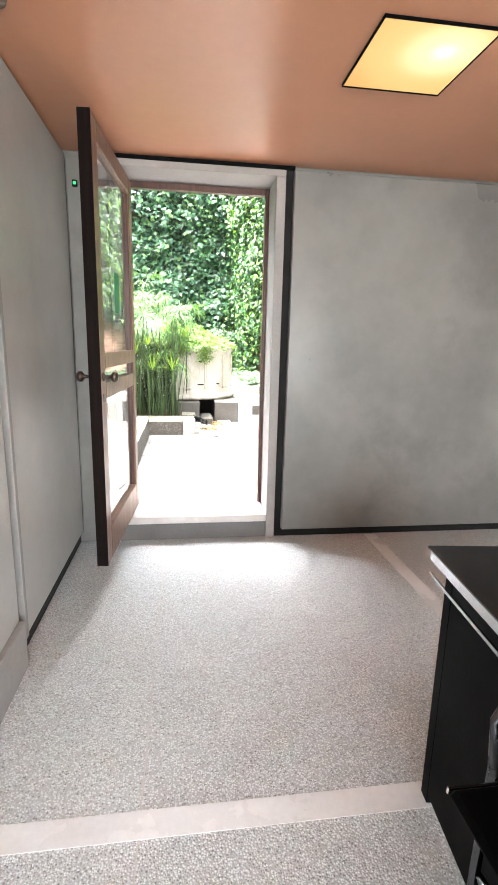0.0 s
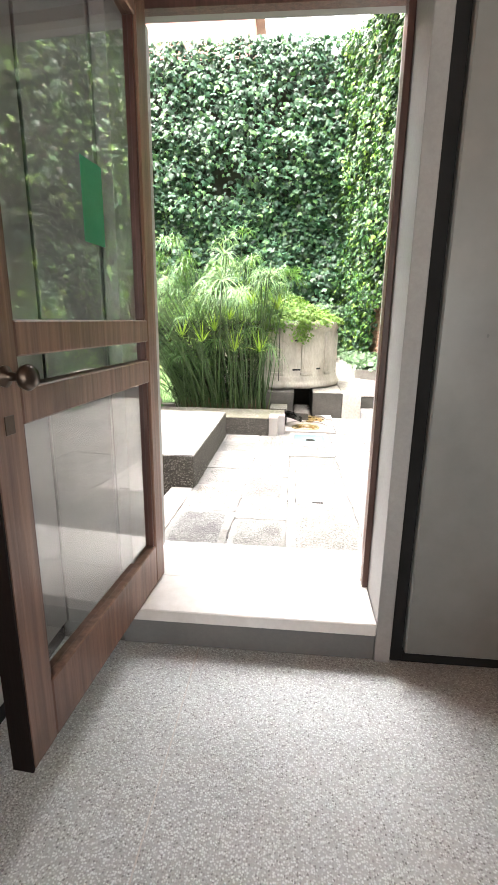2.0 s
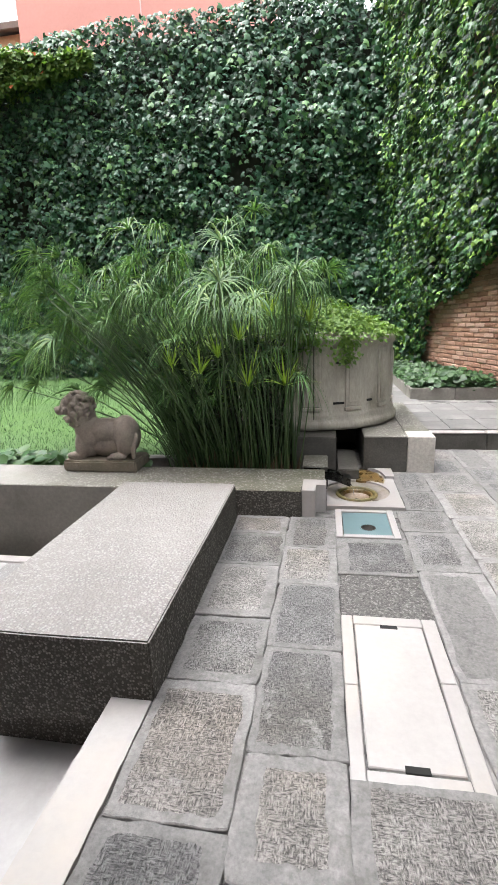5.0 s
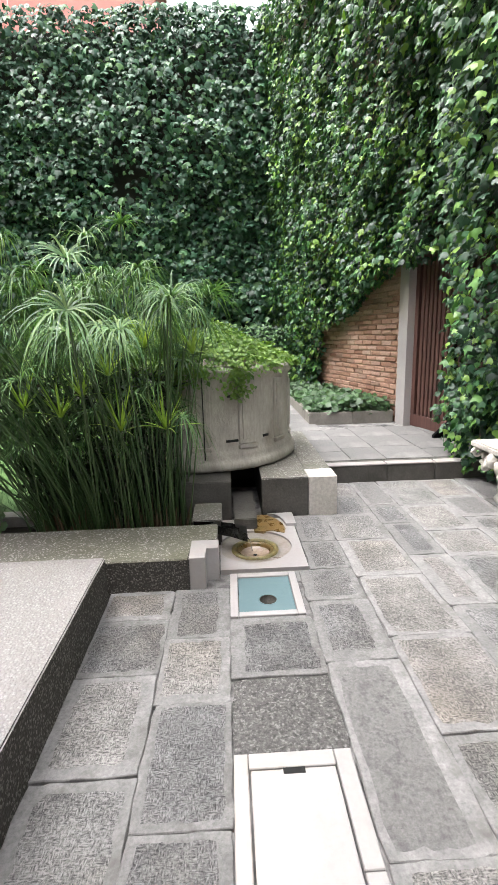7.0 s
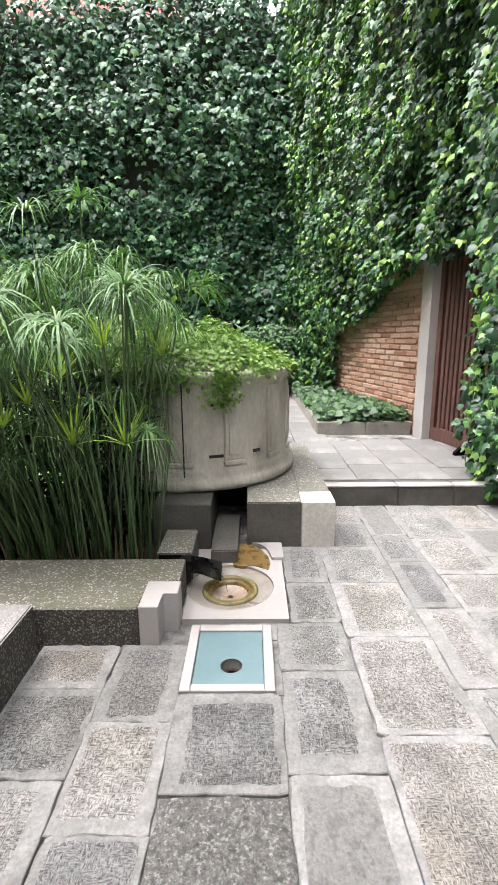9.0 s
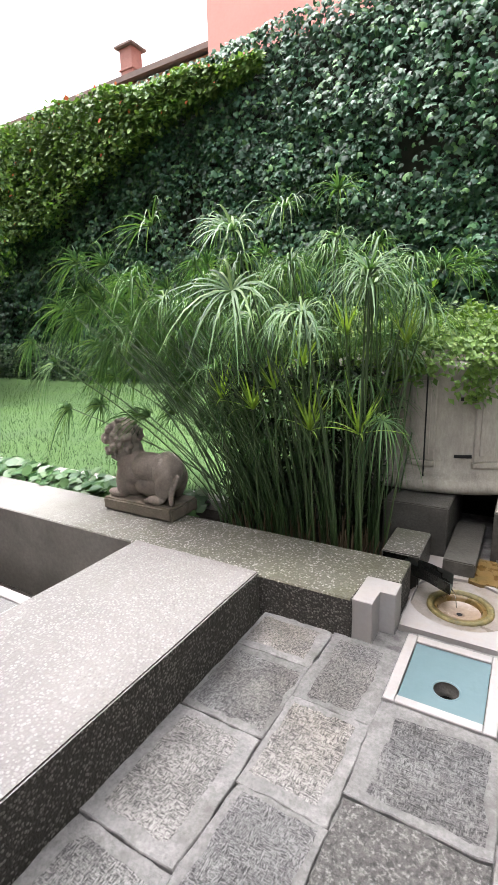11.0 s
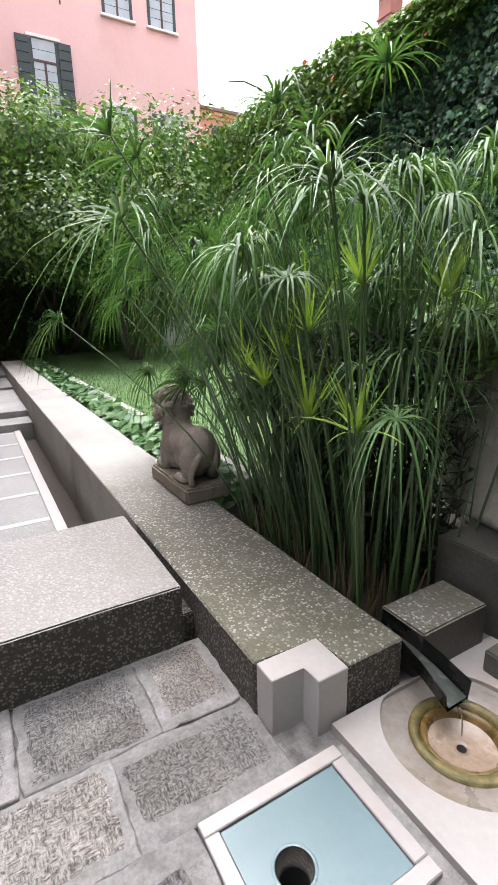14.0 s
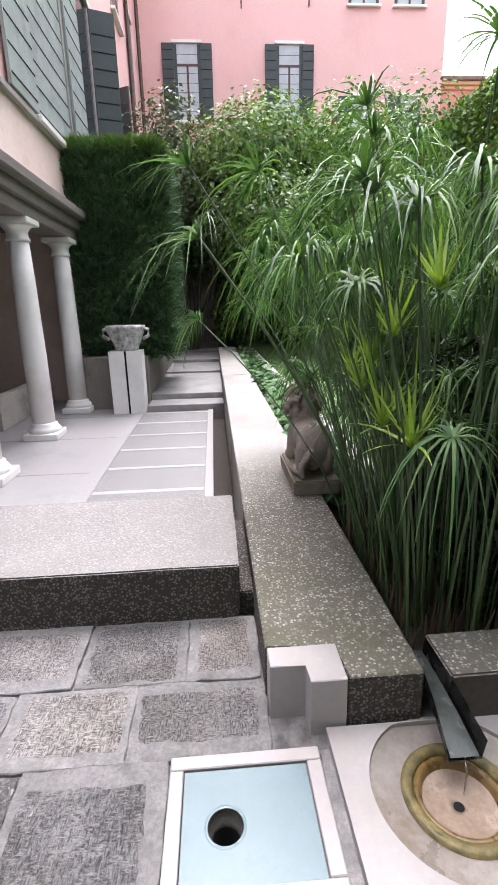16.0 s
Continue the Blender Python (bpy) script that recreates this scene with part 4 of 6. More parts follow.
stone_tub()
rng = np.random.default_rng(11)
k = 9500
rad, ang = 0.80 * np.sqrt(rng.uniform(0, 1, k)), rng.uniform(0, math.tau, k)
p = np.stack([rad * np.cos(ang), 8.03 + rad * np.sin(ang), np.zeros(k)], 1)
p[:, 2] = 1.16 + (0.32 + 0.22 * np.clip(-p[:, 0], 0, 1) + 0.20 * waves(p * 6, (1, 2), rng)) * (1 - (rad / 0.9) ** 2) * rng.uniform(0.3, 1, k) ** 0.5 + rng.uniform(0, 0.05, k)
# trails that hang over the rim
tr = []
for a0, ln in ((-70, 0.26), (-67, 0.12), (-95, 0.14), (-105, 0.18), (-114, 0.22), (-86, 0.08), (-50, 0.06), (-20, 0.05), (-125, 0.26), (-140, 0.22)):
    for _ in range(int(230 * ln / 0.3)):
        a = radians(a0 + rng.normal(0, 4))
        d = rng.uniform(0, 1)
        tr.append((0.83 * math.cos(a), 8.03 + 0.83 * math.sin(a) - 0.02, 1.24 - d * ln + rng.normal(0, 0.02)))
p = np.vstack([p, np.array(tr)])
out = np.stack([p[:, 0] * 0.5, (p[:, 1] - 8.03) * 0.5 - 0.15, np.full(len(p), 0.75)], 1)
tip = np.stack([p[:, 0], p[:, 1] - 8.03, np.full(len(p), -0.5)], 1) + rng.normal(0, 0.5, p.shape)
me = leaves("creeper", p, out, tip, rng.uniform(0.025, 0.055, len(p)), SMALL_LEAF, M_CREEPER, rng, 0.7)
solo("tub_creeper", me, None, "bright green creeper spilling over the stone tub", "creeper", kind="stuff")


# ---- papyrus ----
def ribbon(v, f, path, width, across):
    """A tapering flat ray along a path."""
    i0 = len(v)
    n = len(path) - 1
    for i, q in enumerate(path):
        w = width * (1 - (i / n) ** 2) + 0.0006
        v.append(tuple(q - across * w))
        v.append(tuple(q + across * w))
    for i in range(n):
        a = i0 + 2 * i
        f.append((a, a + 1, a + 3, a + 2))


def umbel(v, f, top, axis, rnd, rays, length, lift, droop, width):
    side = axis.orthogonal().normalized()
    for i in range(rays):
        a = math.tau * (i + rnd.random() * 0.7) / rays
        o = Matrix.Rotation(a, 3, axis) @ side
        ln = length * rnd.uniform(0.7, 1.15)
        up = lift * rnd.uniform(0.55, 1.35)
        path = []
        for s in range(6):
            u = s / 5
            q = top + o * (ln * u * (1 - 0.18 * u * droop)) + axis * (ln * up * u) - Vector((0, 0, 1)) * (droop * ln * u * u)
            path.append(q)
        ribbon(v, f, path, width * rnd.uniform(0.8, 1.2), axis.cross(o).normalized() * 0.9 + Vector((0, 0, 0.2 * rnd.uniform(-1, 1))))


def papyrus():
    rnd = random.Random(5)
    clump = thing("papyrus_clump", (-0.6, 6.85, 0.1), "tall dense clump of green papyrus with drooping umbels", "papyrus")
    stalks = []
    for i in range(150):
        bx0 = rnd.uniform(-1.12, -0.10)
        by0 = rnd.uniform(6.57, 7.25)
        h = rnd.choice((rnd.uniform(1.0, 1.4), rnd.uniform(1.2, 1.65), rnd.uniform(1.45, 1.88)))
        if by0 < 6.75:
            h = max(h, rnd.uniform(1.1, 1.5))
        lean_x = min((bx0 + 0.32) * rnd.uniform(0.5, 1.3) + rnd.gauss(-0.10, 0.12), 0.20)
        lean_y = (by0 - 6.84) * rnd.uniform(0.3, 1.1) + rnd.gauss(-0.02, 0.10)
        stalks.append((bx0, by0, h, lean_x * h / 1.3, lean_y * h / 1.3))
    # short stalks among the tall ones
    for i in range(22):
        bx0 = rnd.uniform(-1.1, -0.15)
        stalks.append((bx0, rnd.uniform(6.70, 7.0), rnd.uniform(0.6, 1.0), (bx0 + 0.4) * rnd.uniform(0.3, 1.1), rnd.gauss(-0.04, 0.08)))
    # long stalks that fan out over the wall, the lion and the lawn
    for i in range(34):
        stalks.append((rnd.uniform(-1.14, -0.65), rnd.uniform(6.58, 7.2), rnd.uniform(0.75, 1.55), rnd.uniform(-1.45, -0.5), rnd.gauss(0.05, 0.24)))
    stalks += [(-0.50, 6.60, 1.66, 0.05, -0.72), (-0.62, 6.60, 1.46, 0.14, -0.70), (-1.00, 6.60, 1.20, -0.50, -0.75), (-0.85, 6.62, 1.62, -0.45, -0.38), (-0.75, 6.60, 1.30, -0.55, -0.45),
               (-0.45, 6.8, 2.0, 0.05, 0.05), (-0.2, 6.9, 1.60, 0.30, 0.1), (-0.25, 6.75, 1.50, 0.28, -0.05), (-0.8, 6.85, 1.98, -0.35, 0.05)]
    for bx0, by0, h, lx, ly in stalks:
        n = 6
        path = []
        for s in range(n + 1):
            u = s / n
            path.append(Vector((bx0 + lx * u ** 1.6, by0 + ly * u ** 1.6, 0.12 + h * (u - 0.06 * u * u * abs(lx)))))
        r = rnd.uniform(0.0035, 0.0075)
        stalk = part("stalk", tube(path, [r, r, r * 0.95, r * 0.9, r * 0.85, r * 0.75, r * 0.6], 4), M_STEM, clump)
        uv, uf = [], []
        axis = (path[-1] - path[-2]).normalized()
        umbel(uv, uf, path[-1], axis, rnd, rnd.randint(26, 38), rnd.uniform(0.18, 0.32), rnd.uniform(0.5, 0.95), rnd.uniform(0.7, 1.45), 0.0050)
        part("umbel", mesh_from("umbel", np.array(uv), np.array(uf), M_PAPYRUS), None, stalk, kind="stuff")
    for x, y, z, ln in ((-0.80, 6.58, 1.00, 0.27), (-0.44, 6.56, 0.91, 0.30), (-0.17, 6.56, 0.91, 0.30), (-0.50, 6.60, 1.24, 0.27), (-1.02, 6.60, 1.05, 0.24), (-0.28, 6.66, 1.40, 0.25), (0.0, 6.75, 1.35, 0.25), (-0.66, 6.58, 1.12, 0.22)):
        v, f = [], []
        top = Vector((x, y, z))
        axis = Vector((rnd.gauss(0, 0.08), -0.08, 1)).normalized()
        umbel(v, f, top - axis * 0.02, axis, rnd, 14, ln * 0.50, 1.75, 0.18, 0.0075)
        umbel(v, f, top - axis * 0.02, axis, rnd, 5, ln * 0.9, 0.5, 0.35, 0.006)
        sh = part("young_shoot", mesh_from("young_shoot", np.array(v), np.array(f), M_PAPYRUS_YOUNG), None, clump, "yellow-green young shoot", kind="stuff")
        part("stem", tube([(min(x + 0.02, -0.09), y + 0.03, 0.12), (x + 0.005, y + 0.01, z * 0.6), (x, y, z)], [0.006, 0.005, 0.004], 5), M_STEM, sh)
    # dry sheaths at the foot of the stems
    for i in range(90):
        x, y = rnd.uniform(-1.1, -0.1), rnd.uniform(6.56, 6.85)
        h = rnd.uniform(0.08, 0.26)
        lx, ly = (x + 0.4) * 0.25 * h + rnd.gauss(0, 0.02), rnd.gauss(0, 0.02)
        part("dry_sheath", tube([(x, y, 0.115), (x + lx * 0.5, y + ly * 0.5, 0.12 + h * 0.55), (x + lx, y + ly, 0.12 + h)], [0.008, 0.007, 0.002], 4), M_SHEATH, clump)
    # undergrowth between the stems, coloured near-black for the shade there
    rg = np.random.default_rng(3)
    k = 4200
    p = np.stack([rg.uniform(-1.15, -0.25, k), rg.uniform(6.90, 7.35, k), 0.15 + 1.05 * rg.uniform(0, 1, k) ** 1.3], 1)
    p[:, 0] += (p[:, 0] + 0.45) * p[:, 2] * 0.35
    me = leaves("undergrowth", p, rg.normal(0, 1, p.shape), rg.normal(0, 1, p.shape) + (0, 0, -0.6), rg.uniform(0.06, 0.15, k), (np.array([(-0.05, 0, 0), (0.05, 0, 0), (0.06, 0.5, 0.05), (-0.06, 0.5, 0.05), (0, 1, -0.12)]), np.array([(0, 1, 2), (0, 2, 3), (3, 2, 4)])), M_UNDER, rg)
    part("undergrowth", me, None, clump, "tangled leaves, coloured dark as shade", kind="stuff")


papyrus()
structure("planting_bed", box((-1.18, 6.53, -0.3), (-0.053, 7.5, 0.12), 0.01), M_SOIL, "dark wet soil bed under the papyrus", "planting bed")

# leaf strip and kerb between wall and lawn
structure("leaf_strip", box((-12.6, 6.52, -0.3), (-1.19, 6.93, 0.15), 0), M_SOIL, "narrow dark planting strip behind the wall", "planting bed")
for i in range(8):
    structure("lawn_kerb", rough_box((-12.6 + i * 1.43, 6.93, 0.0), (-12.6 + (i + 1) * 1.43 - 0.006, 7.06, 0.225), 0.2, 0.004, 0.006, i), M_CONC_PALE, "pale stone kerb along the lawn", "kerb")
rng = np.random.default_rng(21)
k = 2600
p = np.stack([rng.uniform(-12.4, -1.35, k), rng.uniform(6.54, 6.91, k), rng.uniform(0.17, 0.30, k)], 1)
me = leaves("strip_leaves", p, np.tile((0, -0.3, 1.0), (k, 1)), rng.normal(0, 1, (k, 3)), rng.uniform(0.06, 0.13, k), ROUND_LEAF, M_LILY, rng, 0.45)
solo("strip_plants", me, None, "low round-leaved plants in the strip behind the wall", "plants", kind="stuff")


# ---- stone lion ----
def blob(bm, at, size, rot=(0, 0, 0), sub=3):
    m = pose(*at, *rot) @ Matrix.Diagonal((*size, 1))
    bmesh.ops.create_icosphere(bm, subdivisions=sub, radius=1.0, matrix=m)


def lion():
    t = 0.362
    bm = bmesh.new()
    x0, y0 = -1.56, 6.50
    blob(bm, (x0 + 0.02, y0, t + 0.21), (0.21, 0.098, 0.098))
    blob(bm, (x0 + 0.17, y0, t + 0.195), (0.105, 0.108, 0.135))
    blob(bm, (x0 - 0.12, y0, t + 0.20), (0.115, 0.108, 0.14), (0, -15, 0))
    blob(bm, (x0 - 0.17, y0, t + 0.32), (0.10, 0.095, 0.13), (0, -25, 0))
    blob(bm, (x0 + 0.03, y0, t + 0.11), (0.20, 0.07, 0.11))
    blob(bm, (x0 - 0.14, y0, t + 0.10), (0.09, 0.085, 0.11))
    blob(bm, (x0 - 0.255, y0 - 0.01, t + 0.405), (0.078, 0.072, 0.078))
    blob(bm, (x0 - 0.325, y0 - 0.012, t + 0.372), (0.062, 0.044, 0.040), (0, -12, 0))
    blob(bm, (x0 - 0.375, y0 - 0.012, t + 0.385), (0.016, 0.022, 0.015))
    for sy in (-1, 1):
        blob(bm, (x0 - 0.215, y0 + sy * 0.07, t + 0.475), (0.022, 0.014, 0.026))
        blob(bm, (x0 - 0.30, y0 + sy * 0.032, t + 0.422), (0.024, 0.018, 0.013))
    blob(bm, (x0 - 0.19, y0, t + 0.37), (0.108, 0.102, 0.118), (0, -20, 0))
    for sy in (-1, 1):
        blob(bm, (x0 + 0.19, y0 + sy * 0.075, t + 0.13), (0.065, 0.042, 0.115), (0, 15, 0))
        blob(bm, (x0 + 0.13, y0 + sy * 0.095, t + 0.028), (0.07, 0.034, 0.03))
        blob(bm, (x0 - 0.17, y0 + sy * 0.07, t + 0.10), (0.045, 0.042, 0.12))
        blob(bm, (x0 - 0.215, y0 + sy * 0.08, t + 0.028), (0.075, 0.036, 0.032))
        for k in range(3):
            blob(bm, (x0 + 0.07, y0 + sy * 0.095 + (k - 1) * 0.02, t + 0.02), (0.022, 0.011, 0.016), sub=2)
    rnd = random.Random(4)
    for i in range(120):
        a, e = rnd.uniform(0, math.tau), rnd.uniform(-1.2, 1.5)
        d = Vector((math.cos(a) * math.cos(e), math.sin(a) * math.cos(e), math.sin(e)))
        if d.x < -0.82 and e < 0.3:
            continue
        q = Vector((x0 - 0.195, y0 - 0.002, t + 0.37)) + Vector((d.x * 0.122, d.y * 0.120, d.z * 0.134))
        s = rnd.uniform(0.017, 0.027)
        blob(bm, q, (s, s, s), sub=1)
    for i in range(8):
        u = i / 7
        blob(bm, (x0 + 0.27 - 0.02 * u, y0 - 0.04 - 0.05 * math.sin(u * 2), t + 0.03 + 0.14 * (1 - u)), (0.02, 0.02, 0.028), sub=1)
    ob = solo("lion_statue", bm, M_LION, "small worn brown stone statue with a curly mane on a plinth", "statue", smooth=True)
    rm = ob.modifiers.new("fuse", "REMESH")
    rm.mode, rm.voxel_size, rm.use_smooth_shade = "VOXEL", 0.0055, True
    return ob


lion()
solo("statue_plinth", rough_box((-1.865, 6.365, 0.276), (-1.275, 6.64, 0.364), 0.06, 0.006, 0.012, 3.0), M_PLINTH, "rough brown stone plinth on the garden wall", "plinth")


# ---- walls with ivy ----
back = structure("wall_back", box((-20.5, 14.6, -0.4), (2.2, 15.0, 7.25), 0), M_IVY_GAP_SHADE, "high garden wall hidden behind ivy", "wall")


def edge_x(y):
    """The eastern wall runs askew."""
    return 2.5 + 0.222 * (9.65 - y)


GATE0, GATE1 = 8.05, 9.62
east = thing("wall_garden", (3.0, 9, 0), "old brick garden wall with a gateway, mostly hidden by ivy", "wall", kind="structure")


def wall_piece(y0, y1, z0, z1, name="masonry", mat=None, thick=0.4, inset=0.0):
    pts = [(edge_x(y0) + inset, y0), (edge_x(y0) + thick, y0), (edge_x(y1) + thick, y1), (edge_x(y1) + inset, y1)]
    return part(name, prism(pts, z0, z1), mat or M_MORTAR, east)


wall_piece(3.4, GATE0, -0.4, 7.0, mat=M_IVY_GAP_SHADE)
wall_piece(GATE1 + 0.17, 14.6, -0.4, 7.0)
wall_piece(GATE0, GATE1 + 0.17, 2.75, 7.0, mat=M_IVY_GAP_SHADE)
wall_piece(9.60, 9.785, 0.0, 2.74, "gate_post", M_MARBLE, 0.30, -0.07)
wall_piece(7.90, 8.045, 0.0, 2.74, "gate_post", M_MARBLE, 0.30, -0.05)


def gate():
    g = thing("wooden_gate", (edge_x(8.8) + 0.1, 8.8, 0.24), "dark brown slatted double wooden gate", "gate")
    d = Vector((-0.2167, 0.976, 0)).normalized()
    turn = math.degrees(math.atan2(d.y, d.x))
    o = Vector((edge_x(GATE0) + 0.05, GATE0, 0))
    m = Matrix.Translation(o) @ pose(0, 0, 0, 0, 0, turn)
    ln = (GATE1 - GATE0) / 0.976
    for k in range(2):
        a, b = k * ln / 2 + 0.01, (k + 1) * ln / 2 - 0.01
        part("frame_rail", box((a, -0.02, 0.25), (b, 0.03, 0.40), 0.004, m=m), M_WOOD_GATE, g)
        part("frame_rail", box((a, -0.02, 2.58), (b, 0.03, 2.70), 0.004, m=m), M_WOOD_GATE, g)
        for x in (a, b - 0.07):
            part("frame_stile", box((x, -0.02, 0.40), (x + 0.07, 0.03, 2.58), 0.004, m=m), M_WOOD_GATE, g)
        n = 8
        for i in range(n):
            x = a + 0.08 + i * (b - a - 0.16) / n
            part("slat", box((x, -0.012, 0.40), (x + 0.052, 0.018, 2.58), 0.004, m=m), M_WOOD_GATE, g)
        part("backing", box((a + 0.05, -0.03, 0.36), (b - 0.05, -0.022, 2.6), 0, m=m), M_DARKGAP, g)
    c = ln / 2
    part("drop_bolt", box((c - 0.02, 0.03, 0.30), (c + 0.02, 0.07, 1.3), 0.004, m=m), M_BLACK, g, "black iron bolt bar")
    bm = bmesh.new()
    pts = [(0, 0.03, 0.255), (0, 0.26, 0.255), (0, 0.26, 0.285), (0, 0.03, 0.46)]
    for s in (-0.02, 0.02):
        bm.faces.new([bm.verts.new(m @ Vector((c + s, py, pz))) for _, py, pz in pts])
    vs = bm.verts[:]
    for i in range(4):
        j = (i + 1) % 4
        bm.faces.new((vs[i], vs[j], vs[4 + j], vs[4 + i]))
    part("stop_bracket", bm, M_BLACK, g, "black iron foot bracket")
    return g


gate()


def ivy_sheet(name, origin, along, normal, length, z0, z1, count, thick, size, mat, seed, label, low=None, template=IVY_LEAF, top=None):
    rg = np.random.default_rng(seed)
    s = rg.uniform(0, length, count)
    z = rg.uniform(z0, z1, count)
    p2 = np.stack([s, z, np.zeros(count)], 1)
    bulge = 0.5 + 0.5 * waves(p2, (1.1, 2.3, 4.5), rg)
    drape = 0.5 + 0.5 * np.sin(s * 6 + 6 * waves(p2 * np.array((1, 0.45, 1)), (1.2, 2.5), rg))
    gaps = waves(p2, (2.0, 4.2), rg)
    keep = rg.uniform(-1.2, 1.0, count) < gaps * 1.4 + 0.62
    if top is not None:
        keep &= z < top(s)
    if low is not None:
        keep &= z > low(s) + 0.12 * waves(p2, (5, 9), rg)
    s, z, bulge, drape = s[keep], z[keep], bulge[keep], drape[keep]
    k = len(s)
    th = thick(s, z) if callable(thick) else thick
    clump = np.clip(0.5 + 0.6 * waves(np.stack([s, z, s * 0], 1), (5.5, 8.5), rg), 0, 1)
    depth = th * (0.03 + 0.52 * bulge + 0.15 * drape + 0.26 * clump) * rg.uniform(0.35, 1.0, k) + 0.02
    o, a, n = np.array(origin), np.array(along), np.array(normal)
    p = o + s[:, None] * a + depth[:, None] * n
    p[:, 2] = z
    out = n * 0.9 + np.array((0, 0, 0.55))
    out = np.tile(out, (k, 1)) + a * rg.normal(0, 0.55, (k, 1)) + np.array((0, 0, 1)) * rg.normal(0, 0.42, (k, 1))
    tip = np.tile((0, 0, -1.0), (k, 1)) + n * 0.45 + a * rg.normal(0, 0.65, (k, 1))
    me = leaves(name, p, out, tip, rg.uniform(*size, k) * rg.uniform(0.7, 1.1, k), template, mat, rg, 0.35)
    return solo(name, me, None, label, "ivy", kind="stuff")


ivy_sheet("ivy_back", (-20.4, 14.58, 0), (1, 0, 0), (0, -1, 0), 22.2, 0.1, 7.62, 92000, lambda s, z: 1.0 * np.interp(z, [6.0, 7.6], [1.0, 0.35]), (0.085, 0.18), M_IVY, 31, "dark green ivy covering the high back wall", top=lambda s: np.interp(s, [0, 13.5, 16, 22], [7.36, 7.38, 7.62, 7.62]))
d = Vector((-0.2167, 0.976, 0)).normalized()
nrm = (-d.y, d.x, 0)


def low_edge(s):
    y = 6.0 + s * d.y
    return np.interp(y, [6.0, 8.15, 8.45, 8.75, 9.7, 11.2, 11.9, 12.3, 15], [0.12, 0.12, 0.9, 2.2, 2.2, 1.68, 1.42, 0.2, 0.2])


def thick_near(s, z):
    y = 6.0 + s * d.y
    base = np.interp(y, [6.0, 7.9, 8.25, 8.7, 9.5, 11.5, 15], [1.55, 1.5, 1.2, 0.8, 0.75, 0.8, 0.6])
    return base * np.interp(z, [0, 1.0, 2.5, 4, 7], [0.75, 0.9, 1.0, 1.15, 1.1])


ivy_sheet("ivy_east", (edge_x(6.0), 6.0, 0), (d.x, d.y, 0), nrm, 8.9, 0.1, 7.3, 72000, thick_near, (0.055, 0.115), M_IVY_NEAR, 33, "bright green ivy cascading over the brick wall and gate", low_edge)
# a deeper layer in the darker leaf colour paints shade inside the ivy
ivy_sheet("ivy_east_shade", (edge_x(6.0), 6.0, 0), (d.x, d.y, 0), nrm, 8.9, 0.1, 7.2, 16000, lambda s, z: 0.6 * thick_near(s, z), (0.08, 0.14), M_IVY, 34, "inner leaves of the ivy on the brick wall, darker as shade", low_edge)
# flowering creeper along the western stretch of the back wall
rg = np.random.default_rng(41)
k = 24000
x = -20.3 + 15.5 * rg.uniform(0, 1, k)
z = 6.98 - 2.6 * rg.uniform(0, 1, k) ** 1.5 * np.clip((-x - 4) / 8, 0.12, 1)
p = np.stack([x, 14.3 - rg.uniform(0.2, 0.95, k) * np.clip((-x - 3) / 5, 0.3, 1), z], 1)
p[:, 2] += 0.18 * waves(p, (2, 4), rg)
out = np.tile((0, -0.6, 0.8), (k, 1)) + rg.normal(0, 0.4, (k, 3))
me = leaves("vine", p, out, rg.normal(0, 1, (k, 3)) + (0, 0, -0.4), rg.uniform(0.09, 0.18, k), SMALL_LEAF, M_HEDGE, rg)
solo("trumpet_vine", me, None, "yellow-green trumpet vine spilling over the back wall", "vine", kind="stuff")
b = p[rg.choice(k, 120)] + (0, -0.08, 0.03)
me = leaves("blossoms", b, np.tile((0, -1, 0.4), (len(b), 1)), rg.normal(0, 1, b.shape), rg.uniform(0.07, 0.12, len(b)), ROUND_LEAF, M_BLOSSOM, rg)
solo("vine_blossoms", me, None, "scattered orange blossoms in the trumpet vine", "blossoms", kind="stuff")

# ---- planter on the terrace ----
pl = thing("planter_box", (1.9, 11.0, 0.24), "low concrete planter edge on the terrace", "planter")
for lo, hi in (((1.27, 9.86), (1.85, 9.94)), ((1.852, 9.86), (2.40, 9.94)), ((1.27, 9.942), (1.35, 13.9))):
    part("edge_slab", rough_box((*lo, 0.235), (*hi, 0.40), 0.15, 0.004, 0.006, lo[0]), M_CONC_WALL, pl)
part("soil", prism([(1.352, 9.942), (2.38, 9.942), (1.52, 13.9), (1.352, 13.9)], 0.235, 0.36), M_SOIL, pl)
rng = np.random.default_rng(51)
k = 5200
y = rng.uniform(9.88, 13.9, k)
x = 1.30 + rng.uniform(0, 1, k) * (edge_x(y) - 1.30 - 0.03)
p = np.stack([x, y, 0.38 + np.zeros(k)], 1)
p[:, 2] += rng.uniform(0, 0.16, k) * (1 + 0.5 * waves(p, (5, 9), rng))
me = leaves("cover", p, np.tile((-0.1, -0.5, 1.0), (k, 1)), rng.normal(0, 1, (k, 3)), rng.uniform(0.05, 0.10, k), ROUND_LEAF, M_COVER, rng)
solo("planter_plants", me, None, "low green ground cover filling the planter", "plants", kind="stuff")
k = 3800
p = np.stack([rng.uniform(-1.5, 1.6, k), rng.uniform(13.3, 14.4, k), 0.2 + 1.3 * rng.uniform(0, 1, k) ** 0.8], 1)
p[:, 2] += 0.25 * waves(p, (2, 4), rng)
me = leaves("bush", p, np.tile((0, -0.6, 0.8), (k, 1)), rng.normal(0, 1, (k, 3)), rng.uniform(0.06, 0.12, k), SMALL_LEAF, M_YEW, rng)
